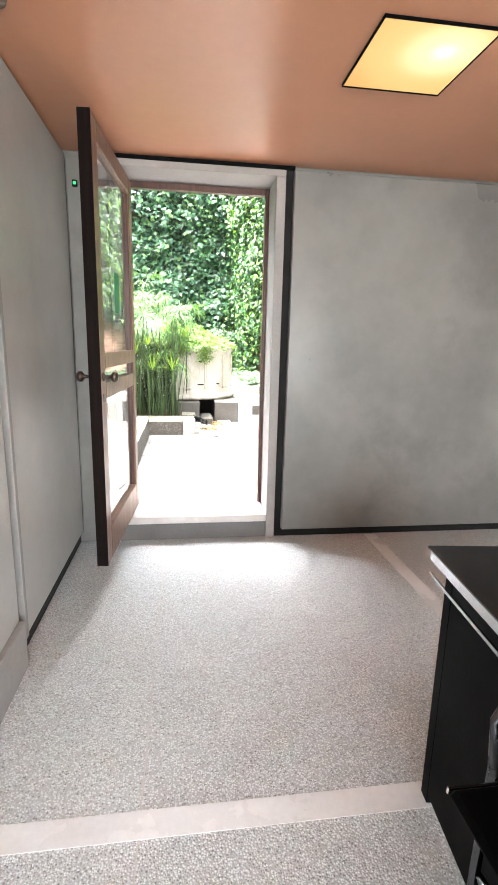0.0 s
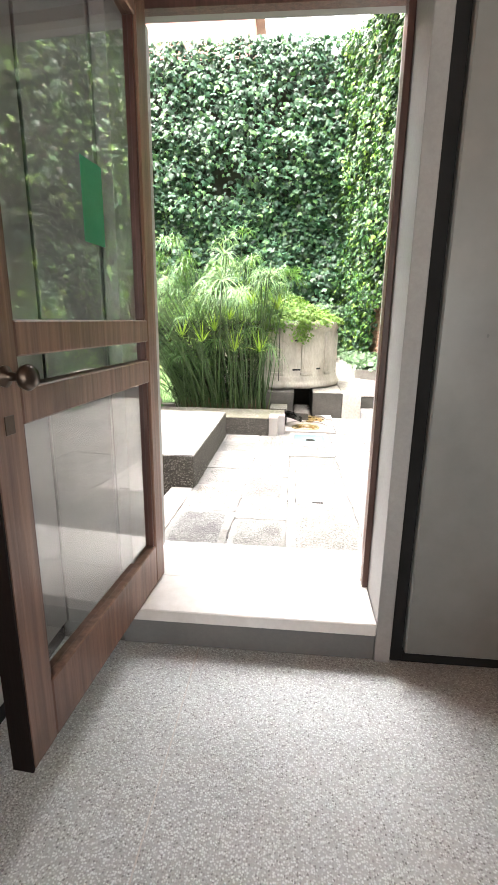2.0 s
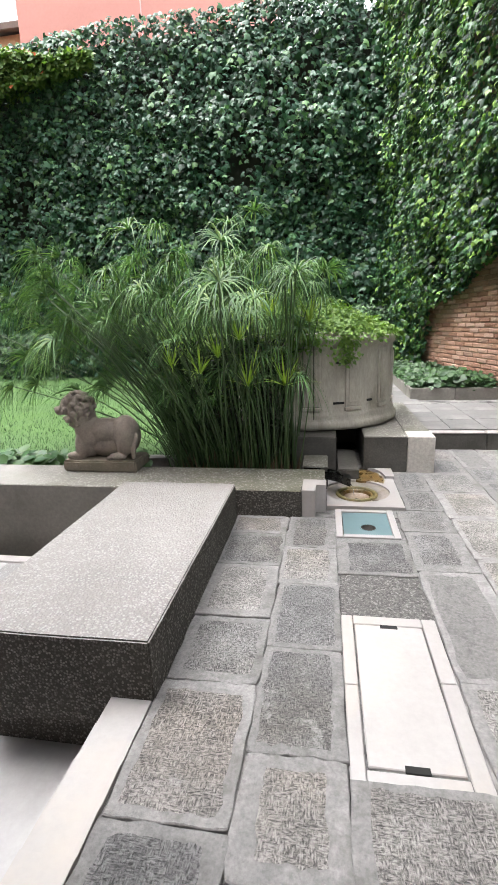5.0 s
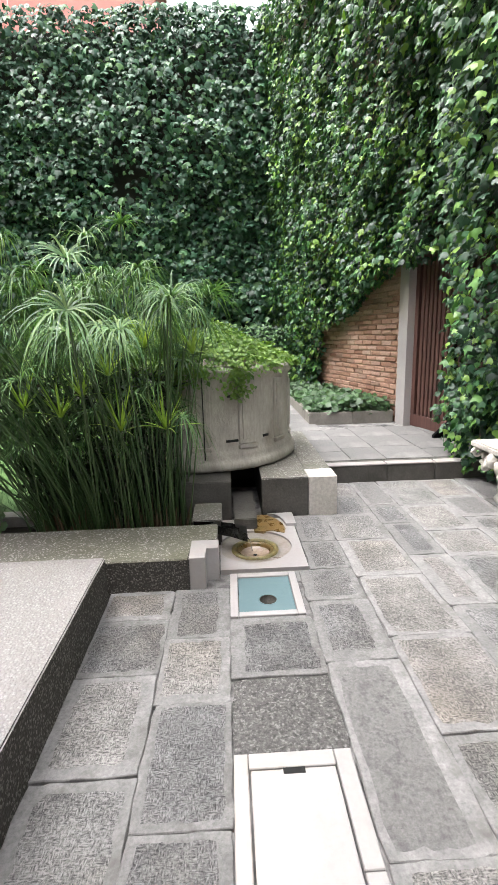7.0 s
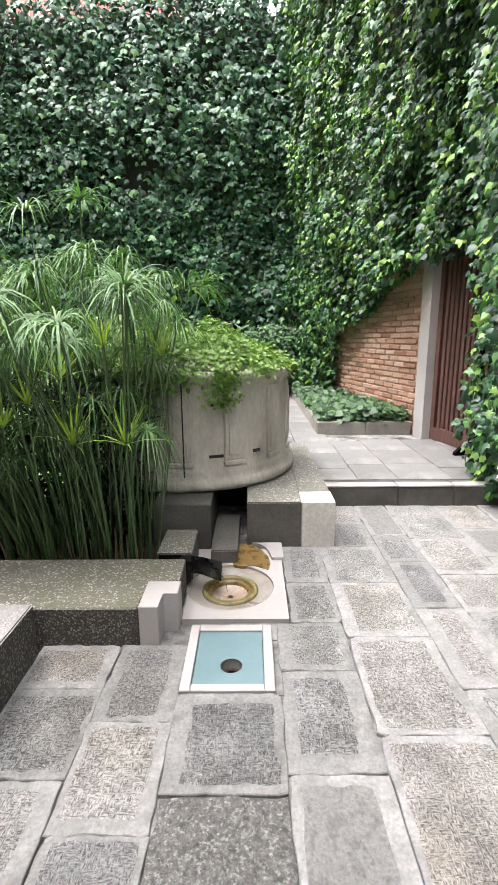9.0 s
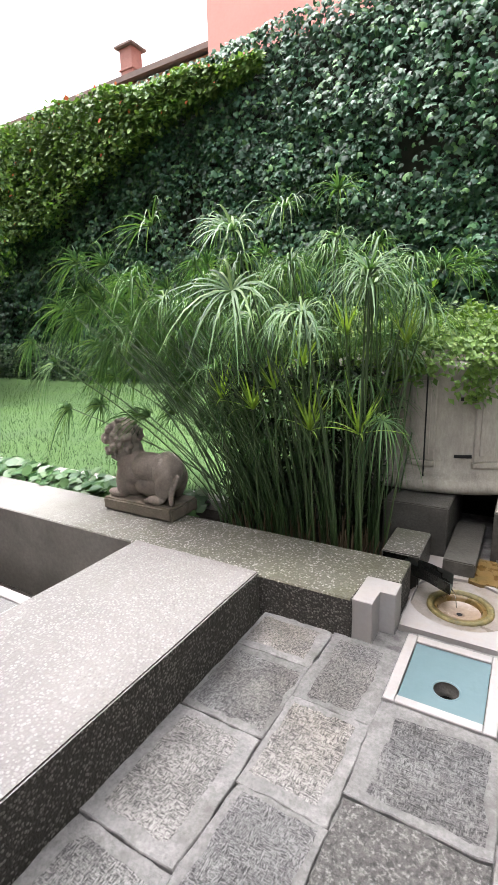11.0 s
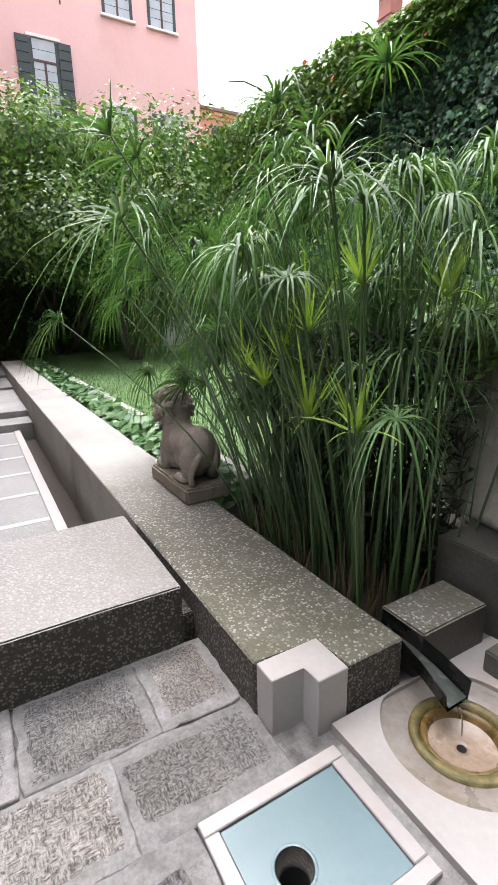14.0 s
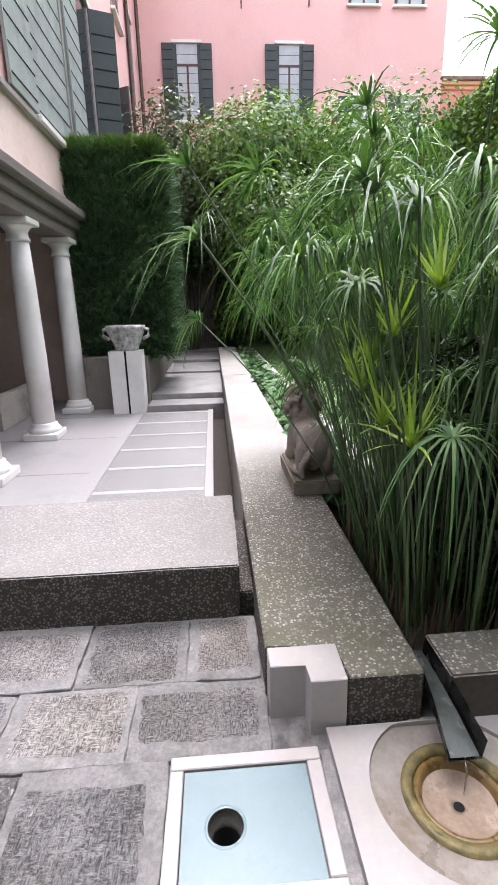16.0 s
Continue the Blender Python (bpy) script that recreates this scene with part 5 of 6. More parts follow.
solo("dark_bushes", me, None, "dark clipped bushes at the foot of the ivy wall", "bush", kind="stuff")


k = 5200
p = np.stack([rng.normal(-1.0, 0.42, k), rng.normal(9.3, 0.40, k), 0.2 + 1.45 * rng.uniform(0, 1, k) ** 0.7], 1)
p[:, 2] += 0.22 * waves(p, (3, 6), rng)
p[:, 2] = np.maximum(p[:, 2], 0.18)
me = leaves("bush", p, np.tile((0, -0.4, 0.9), (k, 1)), rng.normal(0, 1, (k, 3)), rng.uniform(0.05, 0.11, k), SMALL_LEAF, M_CREEPER, rng, 0.7)
solo("lime_bush", me, None, "bright lime-green leafy bush behind the papyrus", "bush", kind="stuff")


# ---- carved capital used as a table ----
def capital():
    c = thing("stone_capital", (2.47, 7.10, 0.095), "carved white stone capital with a square slab top", "stone capital")
    cx, cy = 2.47, 7.10
    part("slab_top", rough_box((cx - 0.30, cy - 0.28, 0.505), (cx + 0.30, cy + 0.28, 0.56), 0.06, 0.006, 0.012, 2.2), M_MARBLE_OLD, c)
    prof = [(0.0, 0.095), (0.185, 0.095), (0.20, 0.115), (0.185, 0.135), (0.165, 0.15), (0.18, 0.28), (0.24, 0.40), (0.27, 0.50), (0.0, 0.505)]
    bm = lathe(prof, (cx, cy, 0), 64)
    for v in bm.verts:
        if 0.14 < v.co.z < 0.35:
            a = math.atan2(v.co.y - cy, v.co.x - cx)
            k = 1 + 0.06 * math.cos(a * 16)
            v.co.x, v.co.y = cx + (v.co.x - cx) * k, cy + (v.co.y - cy) * k
    part("fluted_bell", bm, surface("grimy_stone", (0.22, 0.205, 0.185), (0.40, 0.375, 0.34), 6, 50, 0.85, 0.4, stain=(0.10, 0.095, 0.085), stain_scale=5), c, smooth=True)
    rnd = random.Random(8)
    for i in range(60):
        a = math.tau * i / 60 + rnd.uniform(-0.05, 0.05)
        bm = bmesh.new()
        s = rnd.uniform(0.026, 0.046)
        rad = rnd.uniform(0.255, 0.30)
        blob(bm, (cx + rad * math.cos(a), cy + rad * math.sin(a), rnd.uniform(0.33, 0.47)), (s, s, s * rnd.uniform(0.8, 1.4)), sub=2)
        for v in bm.verts:
            v.co += noise.noise_vector(v.co * 40) * 0.008
        part("carved_leaf", bm, M_MARBLE_OLD, c, smooth=True)
    for sx in (-1, 1):
        for sy in (-1, 1):
            path = []
            for k in range(14):
                u = k / 13 * 7.0
                r = 0.050 * (1 - k / 16)
                path.append((cx + sx * (0.255 + r * math.cos(u)), cy + sy * (0.235 + 0.002 * k), 0.455 + r * math.sin(u)))
            bm = tube(path, 0.016, 8)
            part("volute", bm, M_MARBLE_OLD, c, smooth=True)


capital()

# ---- the sunken court, portico and steps ----
for x in [-2.05 - 0.66 * i for i in range(7)]:
    structure("floor_band", box((x - 0.035, 4.82, -0.206), (x + 0.035, 5.795, -0.198), 0.002), M_LOWCOURT, "white stone band across the court floor", "floor band")
structure("floor_band", box((-6.05, 4.66, -0.206), (-1.2, 4.81, -0.196), 0.003, m=pose(0, 0, 0)), M_LOWCOURT, "white stone band along the court floor", "floor band")
structure("ribbed_paving", box((-6.1, 4.812, -0.21), (-1.2, 5.80, -0.2015), 0), M_LOWGRAVEL, "grey washed paving between white bands", "paving")
for x in (-3.3, -4.65, -5.9):
    structure("floor_joint", box((x, 3.05, -0.206), (x + 0.02, 4.655, -0.2035), 0), M_CONC_PALE, "pale joint in the court floor", "floor joint")

st = thing("garden_steps", (-8.0, 5.5, -0.2), "shallow grey stone steps rising along the garden wall", "steps", kind="structure")
for i, (x0, x1, z) in enumerate(((-7.1, -6.10, -0.10), (-9.2, -6.62, -0.01), (-11.0, -9.2, 0.03), (-13.5, -11.0, 0.10), (-19.0, -13.5, 0.13))):
    part("tread", rough_box((x0 if i != 0 else -6.62, 4.87, -0.4), (x1, 6.055, z), 0.3, 0.003, 0.006, i), M_STEP, st)
rw = thing("retaining_wall", (-7.6, 4.8, -0.2), "low grey concrete wall under the yew hedge", "wall", kind="structure")
part("wall_face", rough_box((-12.5, 3.86, -0.4), (-6.48, 4.86, 0.62), 0.3, 0.004, 0.008), M_CONC_WALL, rw)

pd = thing("stone_pedestal", (-6.2, 4.6, -0.2), "tall white stone pedestal split by a dark joint", "pedestal")
part("pillar", box((-6.33, 4.36, -0.205), (-6.02, 4.59, 0.755), 0.004), M_COLUMN, pd)
part("pillar", box((-6.33, 4.622, -0.205), (-6.02, 4.85, 0.755), 0.004), M_COLUMN, pd)
part("dark_joint", box((-6.31, 4.59, -0.2), (-6.05, 4.622, 0.745), 0), M_DARKGAP, pd)


def vase():
    v = thing("carved_basin", (-6.18, 4.62, 0.755), "small carved pale marble basin on the pedestal", "stone basin")
    x, y = -6.18, 4.62
    bm = lathe([(0.0, 0.756), (0.17, 0.756), (0.18, 0.78), (0.165, 0.80), (0.22, 0.92), (0.27, 1.05), (0.29, 1.08), (0.29, 1.12), (0.25, 1.125), (0.22, 1.05), (0.0, 1.0)], (x, y, 0), 40)
    for q in bm.verts:
        if 0.80 < q.co.z < 1.07:
            a = math.atan2(q.co.y - y, q.co.x - x)
            k = 1 + 0.05 * math.cos(a * 8) + 0.03 * math.sin(a * 17 + q.co.z * 40)
            q.co.x, q.co.y = x + (q.co.x - x) * k, y + (q.co.y - y) * k
    part("bowl", bm, M_VASE, v, smooth=True)
    for s in (-1, 1):
        bm = tube([(x, y + s * 0.24, 1.08), (x, y + s * 0.33, 1.06), (x, y + s * 0.34, 0.97), (x, y + s * 0.25, 0.92)], 0.028, 8)
        part("handle", bm, M_VASE, v, smooth=True)


vase()


def column(x, y):
    c = thing("portico_column", (x, y, -0.2), "smooth pale marble column with moulded base and capital", "column", "portico columns")
    part("base", box((x - 0.21, y - 0.21, -0.205), (x + 0.21, y + 0.21, -0.12), 0.01), M_COLUMN, c)
    part("torus", lathe([(0.0, -0.12), (0.19, -0.12), (0.20, -0.09), (0.185, -0.06), (0.16, -0.05), (0.165, -0.02), (0.14, 0.0), (0.0, 0.0)], (x, y, 0), 40), M_COLUMN, c, smooth=True)
    part("shaft", lathe([(0.0, 0.0), (0.138, 0.0), (0.138, 0.8), (0.128, 1.6), (0.115, 2.12), (0.0, 2.12)], (x, y, 0), 40), M_COLUMN, c, smooth=True)
    part("neck", lathe([(0.0, 2.12), (0.13, 2.12), (0.135, 2.15), (0.118, 2.17), (0.118, 2.23), (0.15, 2.27), (0.185, 2.30), (0.0, 2.30)], (x, y, 0), 40), M_COLUMN, c, smooth=True)
    part("abacus", box((x - 0.20, y - 0.20, 2.30), (x + 0.20, y + 0.20, 2.37), 0.012), M_COLUMN, c)


for cx0 in (-3.2, -4.8, -6.4):
    column(cx0, 3.74)

# ---- the house over the portico ----
ph = thing("portico_house", (-9, 3.6, 0), "pink rendered house front over a columned portico", "house", kind="structure")
part("beam", box((-7.3, 3.52, 2.37), (-1.0, 3.92, 2.52), 0.01), M_BEAM, ph)
part("cornice", box((-7.55, 3.45, 2.66), (-1.0, 4.08, 2.79), 0.02), M_BEAM, ph, "grey weathered cornice")
part("soffit", box((-7.4, 3.5, 2.52), (-1.0, 3.98, 2.66), 0.01), M_BEAM, ph)
part("lower_band", box((-7.6, 3.42, 2.79), (-0.44, 3.80, 3.62), 0.0), M_PINK_PALE, ph, "faded pale pink band")
part("string_sill", box((-7.6, 3.42, 3.62), (-0.44, 3.87, 3.69), 0.008), M_MARBLE, ph)
part("upper_wall", box((-18.2, 3.42, 3.69), (-0.44, 3.80, 12.5), 0.0), M_PINK, ph)
part("lower_wall", box((-18.2, 3.42, -0.4), (-7.605, 3.80, 3.69), 0.0), M_PINK_PALE, ph)
# back wall colour darkened to hold the shade of the portico
part("portico_back", box((-7.6, 1.9, -0.4), (-2.81, 2.1, 2.6), 0), surface("portico_shade_brick", (0.20, 0.12, 0.09), (0.27, 0.18, 0.14), 2, 20, 0.9, 0.4), ph, "brick wall behind the columns, coloured dark as shade")
part("portico_end", box((-7.6, 2.1, -0.4), (-7.4, 3.6, 2.6), 0), M_PINK_PALE, ph)
part("portico_ceiling", box((-7.6, 1.9, 2.6), (-2.81, 3.5, 2.7), 0), M_BEAM, ph)
part("glazing_post", box((-4.25, 3.05, -0.205), (-4.17, 3.13, 2.45), 0.004), M_MARBLE, ph)
part("low_parapet", box((-7.4, 2.9, -0.205), (-5.2, 3.05, 0.25), 0.006), M_MARBLE_OLD, ph)


def facade_window(par, m, w, h, panes=True, shutters=(True, True), dark=False, swing=0.0, louvre=M_SHUTTER, closed=False):
    """A window on a wall, in the wall's own axes: x along it, z up, -y outwards; m places its lower middle."""
    win = part("window", box((-w / 2 - 0.02, -0.006, -0.02), (w / 2 + 0.02, 0.05, h + 0.02), 0, m=m), louvre if closed else M_DARKPANE if dark else M_PANE, par)
    for i in range(int(h / 0.28) if closed else 0):
        part("board_joint", box((-w / 2 + 0.06, -0.012, 0.10 + i * 0.28), (w / 2 - 0.06, -0.0065, 0.12 + i * 0.28), 0.001, m=m), M_DARKGAP, win)
    part("sill", box((-w / 2 - 0.12, -0.12, -0.11), (w / 2 + 0.12, -0.001, -0.03), 0.01, m=m), M_COLUMN, win)
    part("head", box((-w / 2 - 0.12, -0.07, h + 0.03), (w / 2 + 0.12, -0.001, h + 0.13), 0.01, m=m), M_COLUMN, win)
    for s in (-1, 1):
        part("frame", box((s * w / 2 - 0.05, -0.03, 0), (s * w / 2 + 0.05, -0.001, h), 0.004, m=m), M_SHUTTER if not dark else M_MARBLE, win)
    if panes:
        part("mullion", box((-0.035, -0.028, 0), (0.035, -0.0065, h * 0.72), 0.003, m=m), M_WOOD, win)
        part("transom", box((-w / 2, -0.028, h * 0.72), (w / 2, -0.0065, h * 0.72 + 0.07), 0.003, m=m), M_WOOD, win)
        for i in range(1, 8):
            part("glazing_bar", box((-w / 2, -0.012, h * i / 8 - 0.006), (w / 2, -0.0065, h * i / 8 + 0.006), 0, m=m), M_PEWTER, win)
    for s, on in zip((-1, 1), shutters):
        if not on:
            continue
        hinge = m @ pose(s * (w / 2 + 0.05), -0.03, 0, 0, 0, s * swing)
        sh = part("shutter", box((0 if s > 0 else -w / 2, -0.045, -0.02), (w / 2 if s > 0 else 0, -0.005, h + 0.02), 0.004, m=hinge), louvre, win)
        for i in range(int(h / 0.28)):
            zz = 0.10 + i * 0.28
            part("board_joint", box(((0.03 if s > 0 else -w / 2 + 0.03), -0.052, zz), ((w / 2 - 0.03) if s > 0 else -0.03, -0.044, zz + 0.02), 0.002, m=hinge @ pose(0, 0, 0, 0, 0, 0)), M_DARKGAP, sh)


def on_south(x, z):
    return pose(x, 3.80, z, 0, 0, 180)


facade_window(ph, on_south(-6.72, 3.75), 1.75, 3.4, False, (True, True), True, 0, M_SHUTTER_OLD, True)
facade_window(ph, on_south(-9.15, 3.75), 0.95, 3.0, False, (False, True), True, -70, M_SHUTTER)
facade_window(ph, on_south(-12.75, 5.35), 0.7, 1.15, False, (True, False), True, -60)
facade_window(ph, on_south(-13.3, 8.4), 1.0, 2.4, False, (False, False), True)
facade_window(ph, on_south(-15.6, 7.2), 0.9, 2.4, False, (False, False), True)
part("downpipe", tube([(-17.3, 3.90, 0.0), (-17.3, 3.90, 12.0)], 0.06, 10), M_BRONZE, ph, "dark downpipe")
part("downpipe", tube([(-15.0, 3.88, 4.0), (-15.0, 3.88, 12.0)], 0.05, 10), M_BRONZE, ph)
part("roof", box((-18.6, 1.0, 12.5), (-0.2, 4.25, 12.8), 0.02), M_ROOF, ph)

# ---- the pink house at the end of the garden ----
eh = thing("pink_house", (-19, 9, 0), "tall pink rendered house with dark green shutters", "house", kind="structure")
part("wall", box((-24, 3.43, -0.4), (-18.0, 14.45, 14.5), 0), M_PINK, eh)
part("roof", box((-24.4, 3.0, 14.5), (-17.5, 14.9, 14.8), 0.02), M_ROOF, eh)


def on_end(y, z):
    return pose(-18.0, y, z, 0, 0, 90)


for y, z, w, h in ((5.43, 7.72, 0.80, 2.25), (8.95, 7.72, 0.80, 2.25)):
    facade_window(eh, on_end(y, z), w, h)
for y, z, w, h in ((11.5, 6.9, 0.75, 1.55), (13.3, 6.9, 0.75, 1.55)):
    facade_window(eh, on_end(y, z), w, h, True, (True, False))
for y in (11.5, 13.1):
    facade_window(eh, on_end(y, 11.2), 0.95, 2.2, True, (False, False))
for y, z in ((7.3, 11.0), (9.6, 11.1)):
    part("wall_anchor", box((-18.0, y, z), (-17.97, y + 0.04, z + 0.45), 0.004, m=pose(0, 0, 0)), M_BRONZE, eh)

# ---- houses beyond the back wall ----
bh = thing("salmon_house", (-5, 18, 0), "salmon rendered house rising behind the ivy wall", "house", kind="structure")
part("wall", box((-8.0, 17.0, -0.4), (-1.75, 24.0, 12.5), 0), M_SALMON, bh)
part("roof", box((-8.4, 16.6, 12.5), (-1.4, 24.4, 12.7), 0), M_ROOF, bh)
part("seam", box((-4.6, 16.985, 8.0), (-4.57, 17.0, 12.5), 0), M_PINK, bh)
rh = thing("tiled_house", (-14, 19, 0), "low house with a dark tiled roof and chimney behind the wall", "house", kind="structure")
part("wall", box((-23.0, 17.9, -0.4), (-8.05, 25, 9.5), 0), M_YELLOW, rh)
bm = bmesh.new()
vs = [bm.verts.new(v) for v in ((-23.3, 17.6, 9.5), (-8.05, 17.6, 9.5), (-8.05, 25, 11.4), (-23.3, 25, 11.4), (-23.3, 17.6, 9.66), (-8.05, 17.6, 9.66), (-8.05, 25, 11.56), (-23.3, 25, 11.56))]
for q in ((3, 2, 1, 0), (4, 5, 6, 7), (0, 1, 5, 4), (1, 2, 6, 5), (2, 3, 7, 6), (3, 0, 4, 7)):
    bm.faces.new([vs[i] for i in q])
part("roof", bm, M_ROOF, rh, "dark weathered tile roof")
ch = part("chimney", box((-12.15, 17.9, 9.2), (-11.62, 18.4, 10.6), 0.01), M_CHIMNEY, rh, "red brick chimney stack")
part("chimney_band", box((-12.19, 17.86, 9.95), (-11.58, 18.44, 10.01), 0.01), M_CHIMNEY, ch)
part("cap", box((-12.27, 17.78, 10.6), (-11.50, 18.52, 10.67), 0.01), M_ROOF, ch)
bm = bmesh.new()
bmesh.ops.create_cone(bm, segments=4, radius1=0.50, radius2=0.22, depth=0.15, cap_ends=True, matrix=pose(-11.885, 18.15, 10.745, 0, 0, 45))
part("cowl", bm, M_ROOF, ch)
fh = thing("ochre_house", (-26, 17, 0), "salmon house with an arched window and banded cornice beyond the garden", "house", kind="structure")
part("wall", box((-34, 16.0, -0.4), (-26.0, 34.0, 11.75), 0), M_SALMON, fh)
for z0, out in ((11.76, 0.10), (11.93, 0.22), (12.10, 0.34)):
    part("cornice", box((-34.3, 15.8, z0), (-26.0 + out, 34.2, z0 + 0.165), 0.02), M_YELLOW if z0 < 12 else M_ROOF, fh)
arch = prism([(0.36 * math.cos(math.pi * i / 10), 0.36 * math.sin(math.pi * i / 10)) for i in range(11)] + [(-0.36, -0.55), (0.36, -0.55)], 0.0, 0.05)
bmesh.ops.transform(arch, matrix=Matrix(((0, 0, 1, -26.0), (1, 0, 0, 19.25), (0, 1, 0, 11.15), (0, 0, 0, 1))), verts=arch.verts)
aw = part("arched_window", arch, M_DARKPANE, fh)
for dy in (-0.14, 0.0, 0.14):
    part("glazing_bar", box((-25.95, 19.235 + dy, 10.62), (-25.93, 19.265 + dy, 11.45), 0.002), M_WOOD, aw)

# ---- yew hedge, shrubs, lawn ----
rg = np.random.default_rng(61)


def hedge_points(lo, hi, count):
    lo, hi = np.array(lo), np.array(hi)
    p = lo + rg.uniform(0, 1, (count, 3)) * (hi - lo)
    n = np.zeros_like(p)
    face = rg.choice(4, count, p=(0.36, 0.34, 0.12, 0.18))
    for f, (ax, v, s) in enumerate(((0, hi[0], 1), (1, hi[1], 1), (2, hi[2], 1), (1, lo[1], -1))):
        m = face == f
        p[m, ax] = v - s * rg.uniform(0, 0.10, m.sum())
        n[m, ax] = s
    bump = 0.07 * waves(p, (3, 7), rg)
    return p + n * bump[:, None], n


yh = thing("yew_hedge", (-8, 4.5, 0.6), "tall clipped dark green yew hedge behind the pedestal", "hedge")
part("core", box((-8.9, 3.92, 0.55), (-6.95, 5.10, 3.45), 0.05), M_YEW, yh)
p, n = hedge_points((-9.0, 3.84, 0.62), (-6.80, 5.22, 3.58), 24000)
tip = n * 0.7 + np.array((0, 0.25, 0.7)) + rg.normal(0, 0.3, n.shape)
part("foliage", leaves("foliage", p, rg.normal(0, 0.6, n.shape) + n * 0.5, tip, rg.uniform(0.16, 0.32, len(p)), NEEDLE_SPRAY, M_YEW, rg), None, yh, kind="stuff")
p, n = hedge_points((-9.0, 3.84, 3.3), (-6.80, 5.22, 3.66), 5200)
top = rg.random(len(p)) < 0.6
p[top, 2] = 3.60 + 0.06 * rg.random(top.sum())
part("new_growth", leaves("new_growth", p, rg.normal(0, 0.6, n.shape), np.tile((0, 0, 1.0), (len(p), 1)), rg.uniform(0.14, 0.28, len(p)), NEEDLE_SPRAY, M_YEW_TIP, rg), None, yh, "bright new tips", kind="stuff")
p, n = hedge_points((-8.9, 3.9, 0.7), (-6.86, 5.28, 3.45), 4200)
part("new_growth", leaves("new_growth", p, rg.normal(0, 0.6, n.shape), np.tile((0.2, 0.3, 0.8), (len(p), 1)), rg.uniform(0.08, 0.15, len(p)), NEEDLE_SPRAY, M_YEW_TIP, rg), None, yh, "bright new tips", kind="stuff")


def shrub_tree(at, height, spread, count, seed, label, mat=M_TREE, trunk_h=1.2, size=(0.07, 0.15), flat=0.75):
    rnd = random.Random(seed)
    rq = np.random.default_rng(seed)
    t = thing("shrub_tree", at, label, "tree")
    x, y, z = at
    bm = bmesh.new()
    ends = []
    for i in range(5):
        a = math.tau * i / 5 + rnd.uniform(-0.4, 0.4)
        r = spread * rnd.uniform(0.25, 0.55)
        mid = (x + 0.35 * r * math.cos(a), y + 0.35 * r * math.sin(a), z + trunk_h * rnd.uniform(0.5, 0.8))
        top = (x + r * math.cos(a), y + r * math.sin(a), z + height * rnd.uniform(0.55, 0.85))
        tube([(x + 0.1 * math.cos(a), y + 0.1 * math.sin(a), z - 0.05), mid, tuple((p1 + p2) / 2 + rnd.uniform(-0.1, 0.1) for p1, p2 in zip(mid, top)), top], [0.07, 0.055, 0.035, 0.012], 7, bm)
        ends.append(top)
        for k in range(4):
            b2 = a + rnd.uniform(-1.2, 1.2)
            e = (mid[0] + spread * 0.6 * math.cos(b2), mid[1] + spread * 0.6 * math.sin(b2), z + height * rnd.uniform(0.45, 0.95))
            tube([mid, tuple((p1 + p2) / 2 + 0.1 for p1, p2 in zip(mid, e)), e], [0.03, 0.02, 0.006], 5, bm)
            ends.append(e)
    part("trunk", bm, M_BARK, t, "several dark thin trunks")
    e = np.array(ends)
    c = e[rq.integers(0, len(e), count)]
    off = rq.normal(0, 1, (count, 3))
    off = unit(off) * (rq.uniform(0, 1, (count, 1)) ** 0.45) * np.array((spread * 0.42, spread * 0.42, height * 0.20))
    p = c + off
    p[:, 2] = np.maximum(p[:, 2], z + trunk_h * 0.75)
    out = off + np.array((0, 0, 0.4)) * np.linalg.norm(off, axis=1, keepdims=True)
    part("crown", leaves("crown", p, out, rq.normal(0, 1, p.shape) + (0, 0, -0.3), rq.uniform(*size, count), SMALL_LEAF, mat, rq), None, t, "many small leaves", kind="stuff")


shrub_tree((-11.8, 9.3, 0.16), 5.6, 3.0, 26000, 71, "leafy green shrub tree on the lawn with several trunks")
shrub_tree((-15.3, 7.9, 0.16), 6.6, 3.3, 34000, 72, "tall leafy shrub by the pink house", M_HEDGE, 0.5, (0.10, 0.20))
shrub_tree((-13.8, 5.3, 0.10), 6.0, 2.2, 24000, 73, "grey-green olive bush behind the yew hedge", leaf_material("olive_leaf", ((0.055, 0.085, 0.04), (0.09, 0.125, 0.06), (0.12, 0.16, 0.085)), 0.5, 0.2), 1.0, (0.08, 0.15))
structure("far_garden_wall", box((-17.2, 3.85, -0.2), (-16.9, 8.5, 2.7), 0.01), M_CONC_WALL, "dim grey wall at the end of the steps", "wall")
structure("white_garden_wall", box((-17.3, 11.9, 0.1), (-17.0, 13.5, 2.0), 0.01), M_COLUMN, "white stone slab wall at the lawn's end", "wall")
k = 7000
p = np.stack([rg.uniform(-17, -6, k), rg.uniform(13.4, 14.4, k), 0.15 + 1.1 * rg.uniform(0, 1, k)], 1)
me = leaves("shrubs", p, np.tile((0.2, -0.6, 0.8), (k, 1)), rg.normal(0, 1, (k, 3)), rg.uniform(0.07, 0.15, k), SMALL_LEAF, M_YEW, rg)
solo("border_shrubs", me, None, "dark shrubs along the foot of the back wall", "bush", kind="stuff")
k = 20000
p = np.stack([rg.uniform(-17.6, -15.4, k), rg.uniform(6.0, 11.4, k), 0.15 + 4.2 * rg.uniform(0, 1, k)], 1)
me = leaves("shrubs", p, np.tile((0.6, -0.3, 0.8), (k, 1)), rg.normal(0, 1, (k, 3)), rg.uniform(0.08, 0.17, k), SMALL_LEAF, M_TREE, rg)
solo("end_shrubs", me, None, "dense green shrubs before the pink house", "bush", kind="stuff")
k = 30000
